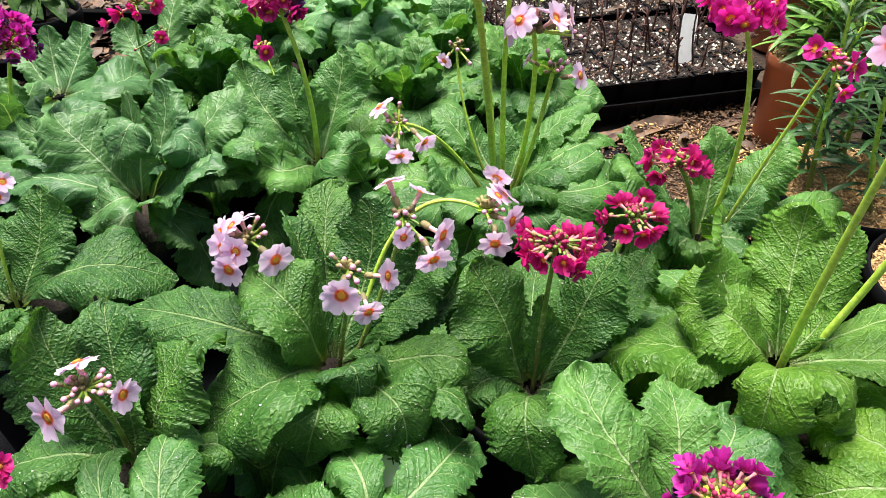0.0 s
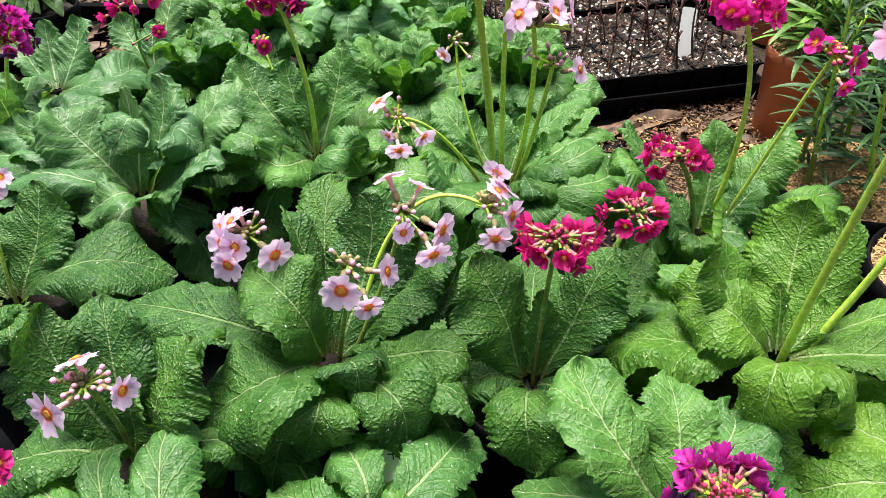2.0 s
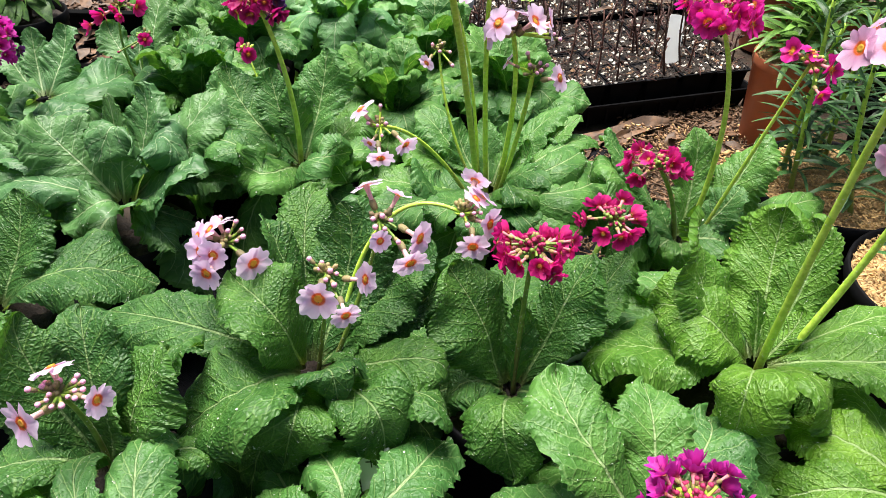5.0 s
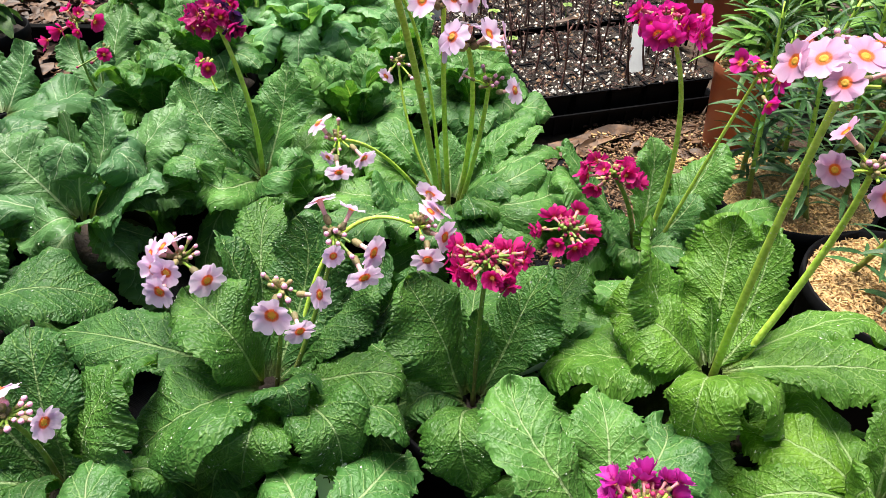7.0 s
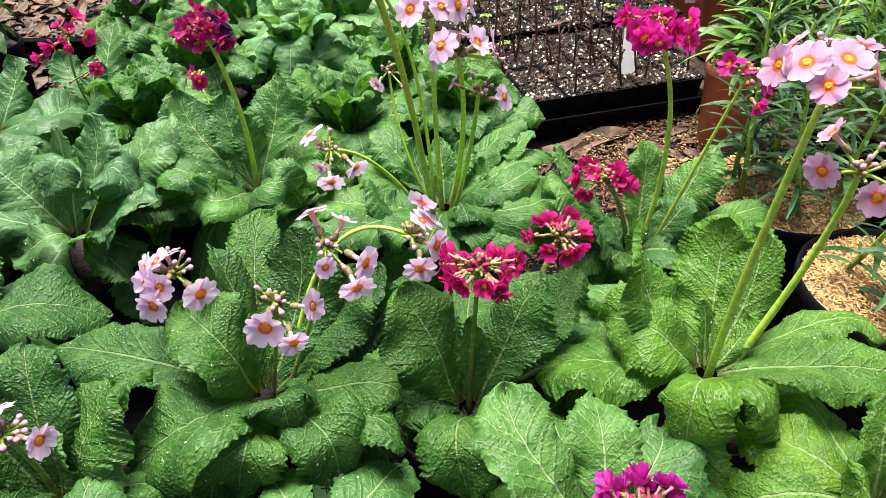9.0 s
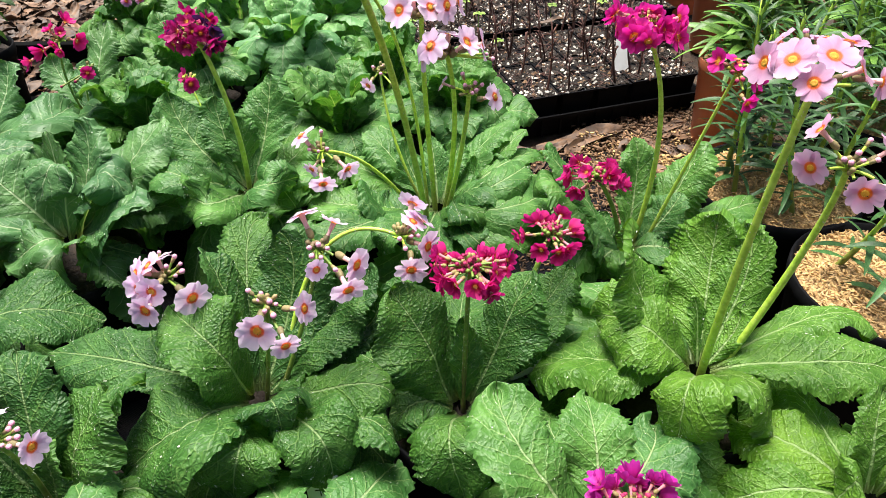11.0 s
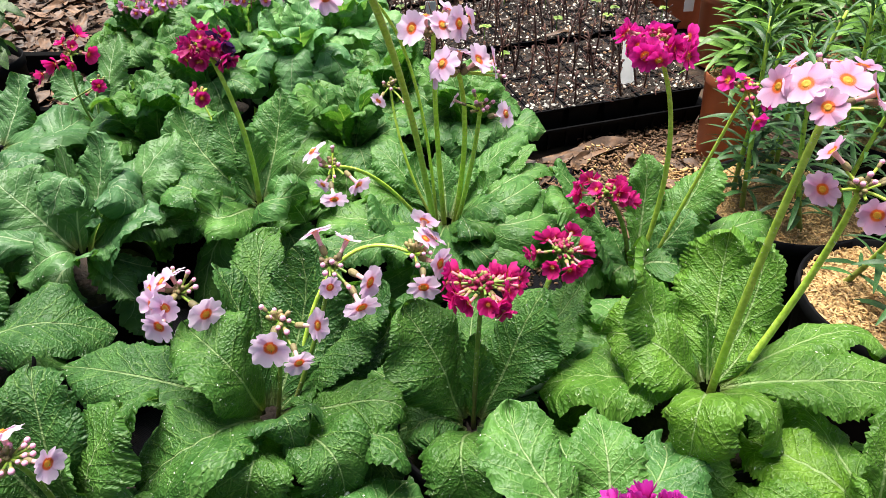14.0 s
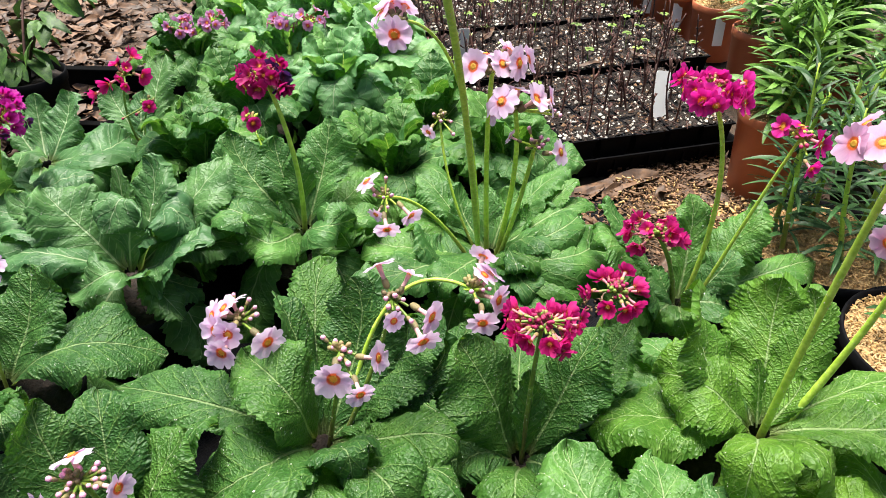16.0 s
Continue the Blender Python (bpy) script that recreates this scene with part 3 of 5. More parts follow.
# ---- primrose flowers ----
def flower_mesh(kind, seed, openness=0.0):
    """Five notched petals round a small eye on a tube; radius 1, facing +z, the tube reaching down."""
    rg = np.random.default_rng(seed)
    verts, faces, uv, idx = [], [], [], []
    nr, na = 7, 11
    for p in range(5):
        w0 = 2 * math.pi * p / 5 + rg.normal(0, 0.06)
        size = rg.uniform(0.92, 1.06)
        ph, lift, crease = rg.uniform(0, 6.28), rg.normal(0, 0.06 if kind in ("pink", "rose", "orchid") else 0.32) + openness, rg.uniform(0.05, 0.12 if kind in PINKS else 0.34)
        o = len(verts)
        for j in range(nr):
            s = j / (nr - 1)
            for i in range(na):
                q = 2 * i / (na - 1) - 1
                notch = 1 - 0.17 * max(0, 1 - abs(q) * 3.2) - (0.26 if kind in PINKS else 0.15) * (max(0, abs(q) - 0.45) / 0.55) ** 2 + 0.05 * math.sin(7 * q + ph) + 0.02 * math.sin(15 * q + ph)
                rad = (0.16 + 0.84 * s * (notch if s > 0.4 else 1 - (1 - notch) * s / 0.4)) * size
                spread = ((0.70 if kind in PINKS else 0.72) + 0.14 * math.sin(math.pi * min(1, s * 1.15)))
                if s < 0.3:
                    spread *= 0.86 + 0.14 * s / 0.3
                w = w0 + q * spread
                z = lift * rad + 0.07 * rad * rad * (1 if p % 2 else -0.4) - crease * (1 - abs(q)) * s * (1.2 - s) + (0.06 if kind in PINKS else 0.12) * math.sin(3.6 * q + ph) * s + 0.03 * math.sin(8 * q + 2 * ph) * s * s - 0.05 * abs(q) ** 3 * s + (0.018 * p if p < 4 else 0.03) * (0.3 + s)
                verts.append((rad * math.cos(w), rad * math.sin(w), z))
                uv.append((q * 0.5 + p * 1.3, rad))
        g = grid_faces(na, nr)
        faces += [tuple(k + o for k in f) for f in g]
        idx += [0] * len(g)
    o = len(verts)
    seg = 10
    for r, z, rr in ((0.0, 0.02, 0.0), (0.08, 0.03, 0.05), (0.17, 0.045, 0.15), (0.19, 0.0, 0.20)):
        for k in range(seg):
            w = 2 * math.pi * k / seg
            verts.append((r * math.cos(w), r * math.sin(w), z)), uv.append((w, rr))
    for j in range(3):
        for k in range(seg):
            faces.append((o + j * seg + k, o + j * seg + (k + 1) % seg, o + (j + 1) * seg + (k + 1) % seg, o + (j + 1) * seg + k)), idx.append(0)
    k0 = 1.0 if kind in PINKS else 0.8
    for mat, prof in ((1, ((0.19, -0.01), (0.17, -0.2 * k0), (0.13, -0.6 * k0), (0.13, -1.15 * k0))), (2, ((0.16, -0.9 * k0), (0.21, -1.12 * k0), (0.19, -1.42 * k0), (0.06, -1.55 * k0)))):
        o = len(verts)
        for r, z in prof:
            for k in range(seg):
                w = 2 * math.pi * k / seg
                verts.append((r * math.cos(w), r * math.sin(w), z)), uv.append((w, 0.5))
        for j in range(len(prof) - 1):
            for k in range(seg):
                faces.append((o + j * seg + k, o + j * seg + (k + 1) % seg, o + (j + 1) * seg + (k + 1) % seg, o + (j + 1) * seg + k)), idx.append(mat)
    pink = kind in PINKS
    mats = [MAT[kind], MAT["tube_pink" if pink else "tube_red"], MAT["calyx" if pink else "calyx_red"]]
    return mesh_of("flower", verts, faces, mats, {"petal": uv}, idx)


def bud_mesh(kind):
    pink = kind in PINKS
    verts, faces = lathe([(0.02, 1.30), (0.16, 1.27), (0.29, 1.15), (0.35, 0.98), (0.31, 0.80), (0.22, 0.68), (0.18, 0.55)], 10)
    n = len(faces)
    v2, f2 = lathe([(0.25, 0.80), (0.28, 0.70), (0.27, 0.40), (0.21, 0.12), (0.06, -0.05)], 10)
    faces += [tuple(i + len(verts) for i in f) for f in f2]
    return mesh_of("bud", verts + v2, faces, [MAT["bud_pink" if pink else "bud_red"], MAT["calyx" if pink else "calyx_red"]], None, [0] * n + [1] * len(f2))


FLOWERS = {k: [flower_mesh(k, 100 + i, ((0.0, 0.12, -0.10, 0.25, 0.05, -0.2) if k in PINKS else (0.0, 0.4, -0.15, 0.8, 0.2, 0.55))[i] + (0.75 if k == "wine" else 0.3 if k == "red" else 0)) for i in range(6)] for k in ("pink", "rose", "red", "crimson", "magenta", "orchid", "wine", "faded")}
BUDS = {k: bud_mesh(k) for k in ("pink", "rose", "red", "crimson", "magenta", "orchid", "wine")}
HEADS = {"crimson": "deep crimson flower with golden eye", "pink": "pale pink flower with orange eye", "rose": "rose-pink flower with golden eye", "red": "crimson flower with small yellow eye", "magenta": "bright magenta flower with yellow eye", "orchid": "orchid-pink flower", "wine": "purple-magenta flower", "faded": "withered violet flower"}


def facing(d, spin):
    return Vector(d).to_track_quat("Z", "Y").to_matrix().to_4x4() @ Matrix.Rotation(spin, 4, "Z")


def scape(pl, hub, bend, r, kind, rows=(), dense=None, deep=False):
    """A flower stalk from the plant's heart to its hub, with flowers (sized) and buds (size 0) round the hub, in
    centimetres; r in millimetres; deep: shade darkens its colour.
    """
    crown = np.array([0, 0, INFO[pl.name]["crown"]])
    hub, bend = crown + np.array(hub) / 100, crown + np.array(bend) / 100
    ctrl = 2 * bend - 0.5 * (crown + hub)
    foot = np.clip(0.3 * (bend - crown), -0.028, 0.028)
    pts = bezier(crown + np.array([foot[0], foot[1], -0.02]), ctrl - foot * np.array([0.5, 0.5, 0]), hub, 26)
    r = 1.4 * r / 1000
    pile = Pile()
    pile.add(*tube(pts, [r * (1.2 - 0.35 * k / 25) for k in range(26)], 10))
    rg = np.random.default_rng(int(abs(hub[0] * 7919 + hub[2] * 104729)) + 3)
    for k in range(int(90 * np.linalg.norm(hub - crown) / 0.2)):
        j = rg.uniform(2, 24.9)
        p = pts[int(j)] + (pts[int(j) + 1] - pts[int(j)]) * (j % 1)
        d = rg.normal(0, 1, 3)
        tn = pts[int(j) + 1] - pts[int(j)]
        d -= tn * (d @ tn) / (tn @ tn)
        d /= np.linalg.norm(d)
        q = p + d * r * (1.12 - 0.33 * j / 25)
        a = np.cross(tn, d)
        a /= np.linalg.norm(a)
        b = tn / np.linalg.norm(tn)
        e = rg.uniform(0.00025, 0.00055)
        pile.add([q + e * 1.3 * d, q + e * a, q + e * b, q - e * a, q - e * b], [(0, 1, 2), (0, 2, 3), (0, 3, 4), (0, 4, 1)], 1)
    heads, el_of = [], {}
    if dense:
        n, size, seed, flat = dense
        rg = np.random.default_rng(seed)
        for k in range(n):
            el = rg.uniform(0.35, 1.1) if k % 4 == 3 and flat < 1 else rg.uniform(-0.45 + 0.3 * flat, 0.45)
            az = 2.399 * k + rg.normal(0, 0.25)
            dist = rg.uniform(1.2, 2.4) * size / 1.95 * (1 + 0.14 * flat)
            if kind == "magenta":
                el, dist = rg.uniform(-0.10, 0.34), rg.uniform(1.6, 2.8)
            if kind == "red":
                el, dist = (rg.uniform(-0.5, 0.3), rg.uniform(1.35, 2.1)) if flat == 1 else (rg.uniform(-0.6, 0.8), rg.uniform(1.5, 2.1)) if flat < 1 else (rg.uniform(-0.3, 0.1), rg.uniform(1.5, 2.3))
                dist *= 1.2 if n > 20 else 1.0
            if kind == "wine":
                el, dist = rg.uniform(-0.4, 1.4 - 0.75 * flat), rg.uniform(1.7, 2.6)
            el_of[len(heads)] = el
            heads.append((dist * math.cos(el) * math.cos(az), dist * math.cos(el) * math.sin(az), dist * math.sin(el), size * rg.uniform(0.75, 1.0)))
        for k in range(int((2.8 if kind == "red" else 2.2) * n)):
            el, az, dist = rg.uniform(-0.1, 1.5), rg.uniform(0, 6.28), rg.uniform(0.6, 1.9)
            if kind == "red":
                dist = rg.uniform(0.5, 1.35)
            heads.append((dist * math.cos(el) * math.cos(az), dist * math.cos(el) * math.sin(az), dist * math.sin(el), 0))
    else:
        heads = list(rows)
    made = []
    for k, (x, y, z, size) in enumerate(heads):
        d = np.array((x, y, z)) / 100
        dist = np.linalg.norm(d)
        out = d / max(dist, 1e-5)
        rad = size / 200 if size else 0.0030 * rg.uniform(0.8, 1.15)
        foot = hub + d - out * ((1.5 if kind in PINKS else 1.4) * rad if size else min(0.7 * dist, 2.2 * rad))
        if size and dist < 1.6 * rad:
            foot = hub + d - out * dist * 0.8
        hang = np.array([0, 0, -0.002]) if size else np.zeros(3)
        pile.add(*tube(bezier(hub, (hub + foot) / 2 + hang * -1, foot, 5), [0.0010] * 5, 5, False), 0)
        if size:
            tilt = out + rg.normal(0, 0.13, 3)
            use = kind
            if kind == "wine" and rg.random() < (0.5 if el_of.get(k, 1) < 0.2 else 0.08):
                use = "faded"
            if kind == "crimson" and dense and rg.random() < 0.09:
                use = "faded"
            m = Matrix.Translation(Vector(hub + d)) @ facing(tilt, rg.uniform(0, 6.28)) @ Matrix.Scale(rad, 4)
            pick = int(rg.integers(6))
            made.append(("flower", FLOWERS[use][pick - pick % 2 if kind == "magenta" else pick], HEADS[use], m))
        else:
            m = Matrix.Translation(Vector(foot)) @ facing(out, 0) @ Matrix.Scale(rad * (1.35 if dense else 1.75), 4)
            made.append(("bud", BUDS[kind], "", m))
    for k in range(16 if dense else 13):
        az, el = rg.uniform(0, 6.28), rg.uniform(0.2, 1.5)
        q = hub + np.array([math.cos(az) * math.cos(el), math.sin(az) * math.cos(el), math.sin(el)]) * rg.uniform(0.005, 0.011)
        pile.add(*tube([hub, hub * 0.55 + q * 0.45, hub * 0.3 + q * 0.7, q * 0.9 + hub * 0.1, q], [0.0007, 0.0009, 0.0016, 0.0017, 0.0007], 7), 2 if kind in PINKS or k % 3 == 0 else 0)
    for k in range(7):
        az = 6.28 * k / 7
        e = hub + np.array([math.cos(az), math.sin(az), 0.35]) * 0.007
        pile.add(*tube([hub, (hub + e) / 2 + np.array([0, 0, -0.001]), e], [0.0012, 0.001, 0.0002], 5, False))
    me = pile.mesh("flower_stalk", [MAT["stem_deep_shaded" if deep or kind == "red" else "stem"], DROP, MAT["calyx" if kind in PINKS else "calyx_red"]])
    stalk = child("flower_stalk", me, pl, "fleshy green stalk beaded with drops")
    for name, mesh, label, m in made:
        child(name, mesh, stalk, label if name == "flower" else "", m)


def drop_material():
    n = Nodes("rain_drop_glint", 0.05, 0.8)
    w = n.where()
    # opaque pale colour stands in for the sky's glint on clear water
    return n.done(n.mix(n.noise(w, 500.0), (0.50, 0.56, 0.42), (0.70, 0.74, 0.62)), None, 0.08)


DROP = drop_material()

# ---- ground ----
def ground():
    n = 60
    q = np.linspace(-1, 1, n)
    axis = np.sign(q) * np.abs(q) ** 4 * 400
    verts, faces = [], grid_faces(n, n)
    rg = np.random.default_rng(2)
    for y in axis:
        for x in axis:
            near = math.exp(-(x * x + (y - 1) ** 2) / 9)
            verts.append((x + 0.2, y + 1.0, -0.006 + rg.normal(0, 0.0015) * near))
    tagged(new("ground", mesh_of("ground", verts, faces, MAT["earth"])), "brown earth strewn with litter", "ground", kind="structure")
    m = 40
    verts = [(-0.75 + 1.07 * i / m, -0.6 + 1.58 * j / m + 0.02 * math.sin(i * 0.7), rg.normal(0.0035, 0.0007)) for j in range(m + 1) for i in range(m + 1)]
    tagged(new("weed_mat", mesh_of("weed_mat", verts, grid_faces(m + 1, m + 1), MAT["mat"])), "black woven weed mat under the pots", "ground cover", kind="structure")


ground()


def scatter(name, label, mat, spots, shape, seed, category):
    """One heap of loose pieces: spots are (x0, y0, x1, y1, count, z)."""
    rg = np.random.default_rng(seed)
    pile = Pile()
    for x0, y0, x1, y1, count, z in spots:
        for _ in range(count):
            v, f = shape(rg)
            a = rg.uniform(0, 6.28)
            e = Euler((rg.normal(0, 0.25), rg.normal(0, 0.25), a)).to_matrix()
            o = Vector((rg.uniform(x0, x1), rg.uniform(y0, y1), z + rg.uniform(0, 0.012)))
            pile.add([e @ Vector(p) + o for p in v], f)
    return tagged(new(name, pile.mesh(name, mat)), label, category, kind="stuff")


def chip(rg):
    l, w, t = 0.0012 + 0.008 * rg.random() ** 4, 0.0006 + 0.004 * rg.random() ** 4, rg.uniform(0.0004, 0.0013)
    k = rg.uniform(0.4, 0.9)
    v = [(-l, -w, -t), (l, -w * k, -t), (l * 0.9, w * k, -t), (-l * 0.9, w, -t), (-l, -w, t), (l, -w * k, t), (l * 0.9, w * k, t), (-l * 0.9, w, t)]
    return v, [(0, 3, 2, 1), (4, 5, 6, 7), (0, 1, 5, 4), (1, 2, 6, 5), (2, 3, 7, 6), (3, 0, 4, 7)]


def dry_leaf(rg, size=None):
    l = size or rg.uniform(0.012, 0.036)
    w, bow, twist = l * (rg.uniform(0.35, 0.55) if not size else 0.3), rg.uniform(-0.4, 0.5), rg.normal(0, 0.4)
    nu, nv = 6, 9
    v = []
    for j in range(nv):
        s = j / (nv - 1)
        h = w * math.sin(math.pi * min(1, s * 0.93 + 0.04)) ** 0.8 * (1 + 0.12 * math.sin(9 * s))
        for i in range(nu):
            q = 2 * i / (nu - 1) - 1
            z = bow * l * (s - 0.5) ** 2 * 2 + 0.25 * h * abs(q) + twist * q * h * (s - 0.5) + 0.08 * l * math.sin(6 * s + 3 * q)
            v.append(((s - 0.5) * 2 * l, q * h, z + 0.004))
    return v, grid_faces(nu, nv)


scatter("wood_chips", "brown wood chips and bark scattered on the ground", MAT["chip"],
        [(0.17, 0.70, 0.32, 1.0, 1300, 0.003), (0.31, 0.66, 0.64, 1.12, 9000, 0.0), (-1.5, 0.85, -0.42, 2.6, 5000, 0.0), (-0.4, 1.5, 0.1, 2.6, 900, 0.0), (0.3, 1.1, 1.3, 2.8, 900, 0.0)], chip, 21, "wood chips")
scatter("rice_hulls", "golden rice hulls strewn on the ground between the pots", MAT["hull"],
        [(0.36, 0.66, 0.66, 0.96, 4200, 0.002), (0.30, 0.90, 0.62, 1.04, 500, 0.002)], chip, 23, "rice hulls")
scatter("dead_leaves", "curled dry brown leaves lying on the ground", MAT["dead"],
        [(0.18, 0.72, 0.55, 1.05, 26, 0.004), (-1.5, 0.9, -0.45, 2.7, 1700, 0.004), (-1.1, 0.95, -0.45, 1.9, 800, 0.014), (-0.45, 1.55, 0.1, 2.7, 120, 0.01), (0.2, 1.95, 1.2, 2.8, 80, 0.01)], dry_leaf, 22, "dead leaves")


def big_dry_leaf(x, y, turn, size, seed, z=0.004):
    v, f = dry_leaf(np.random.default_rng(seed), size)
    ob = tagged(new("dead_leaf", mesh_of("dead_leaf", v, f, MAT["dead"])), "large curled dry brown leaf " + ("on the ground" if z < 0.05 else "fallen on a seedling tray"), "dead leaf", "large dry leaves")
    ob.matrix_world = pose(x, y, z, 0, 0, turn)


# ---- seedling trays ----
CELL, NY = 0.064, 4


def cell_mesh():
    pile = Pile()
    a, b, h, t = CELL / 2 - 0.001, CELL / 2 - 0.009, 0.058, 0.0012
    ring = lambda r, z: [(-r, -r, z), (r, -r, z), (r, r, z), (-r, r, z)]
    rows = ring(b, 0.012) + ring(a - 0.004, h - 0.004) + ring(a, h) + ring(a, h + 0.002) + ring(a - 0.0035, h + 0.002) + ring(a - 0.0045, h - 0.006) + ring(b - 0.002, 0.016)
    faces = [(0, 3, 2, 1)]
    for j in range(6):
        faces += [(4 * j + k, 4 * j + (k + 1) % 4, 4 * j + 4 + (k + 1) % 4, 4 * j + 4 + k) for k in range(4)]
    faces.append((24, 25, 26, 27))
    pile.add(rows, faces)
    return pile.mesh("cell", MAT["plastic"], False)


def plug_mesh(seed):
    rg = np.random.default_rng(seed)
    n, r = 9, CELL / 2 - 0.0055
    v = [(-r + 2 * r * i / (n - 1), -r + 2 * r * j / (n - 1), 0.0590 + 0.003 * rg.random() + rg.normal(0, 0.0016)) for j in range(n) for i in range(n)]
    return mesh_of("soil", v, grid_faces(n, n), MAT["peat"])


CELL_MESH, PLUGS = cell_mesh(), [plug_mesh(k) for k in range(4)]


def crumb(rg):
    e = 0.0010 + 0.0036 * rg.random() ** 1.5
    v = [(e * rg.uniform(0.7, 1.3) * x, e * rg.uniform(0.7, 1.3) * y, e * rg.uniform(0.6, 1.0) * z) for x, y, z in ((1, 0, 0), (-1, 0, 0), (0, 1, 0), (0, -1, 0), (0, 0, 1), (0, 0, -1))]
    return v, [(0, 2, 4), (2, 1, 4), (1, 3, 4), (3, 0, 4), (2, 0, 5), (1, 2, 5), (3, 1, 5), (0, 3, 5)]


def twig_mesh(seed, h):
    rg = np.random.default_rng(seed)
    pile = Pile()
    top = np.array([rg.normal(0, 0.008), rg.normal(0, 0.008), h])
    pts = bezier((0, 0, -0.004), (rg.normal(0, 0.006), rg.normal(0, 0.006), h * 0.5), top, 7)
    pile.add(*tube(pts, np.linspace(0.0022, 0.0012, 7), 5))
    for _ in range(rg.integers(4, 9)):
        p = pts[rg.integers(2, 6)]
        d = rg.normal(0, 1, 3)
        d[2] = abs(d[2]) + 0.6
        d /= np.linalg.norm(d)
        e = p + d * rg.uniform(0.006, 0.02)
        pile.add(*tube([p, (p + e) / 2 + rg.normal(0, 0.001, 3), e], [0.0010, 0.0008, 0.0017], 4))
    return pile.mesh("twig", MAT["twig"])


def sprout_mesh(seed):
    """A rosette of nine small leaves that join at the tip of their stem."""
    rg = np.random.default_rng(seed)
    v, f = tube([(0, 0, -0.05), (0.002, 0, -0.02), (0, 0, 0)], [0.0012, 0.001, 0.0008], 5, False)
    v = [np.array(p) for p in v] + [np.zeros(3)]
    heart = len(v) - 1
    f += [(10 + k, 10 + (k + 1) % 5, heart) for k in range(5)]
    for k in range(9):
        az, l = 1.05 * k + rg.normal(0, 0.2), rg.uniform(0.007, 0.014)
        fw, sd = np.array([math.cos(az), math.sin(az), 0]), np.array([-math.sin(az), math.cos(az), 0])
        o = len(v)
        for j in range(1, 5):
            t = j / 4
            w = l * 0.42 * math.sin(math.pi * (0.08 + 0.86 * t))
            for q in (-1, 0, 1):
                v.append(fw * l * t + sd * q * w + np.array([0, 0, 0.5 * l * t - 0.5 * l * t * t + 0.12 * w * abs(q)]))
        f += [(heart, o, o + 1), (heart, o + 1, o + 2)] + [tuple(o + i for i in g) for g in grid_faces(3, 4)]
    return mesh_of("sprout", v, f, MAT["sprout"])


TWIGS = [twig_mesh(k, h) for k, h in enumerate((0.06, 0.08, 0.10, 0.07, 0.12, 0.09))]
SPROUTS = [sprout_mesh(k) for k in range(3)]


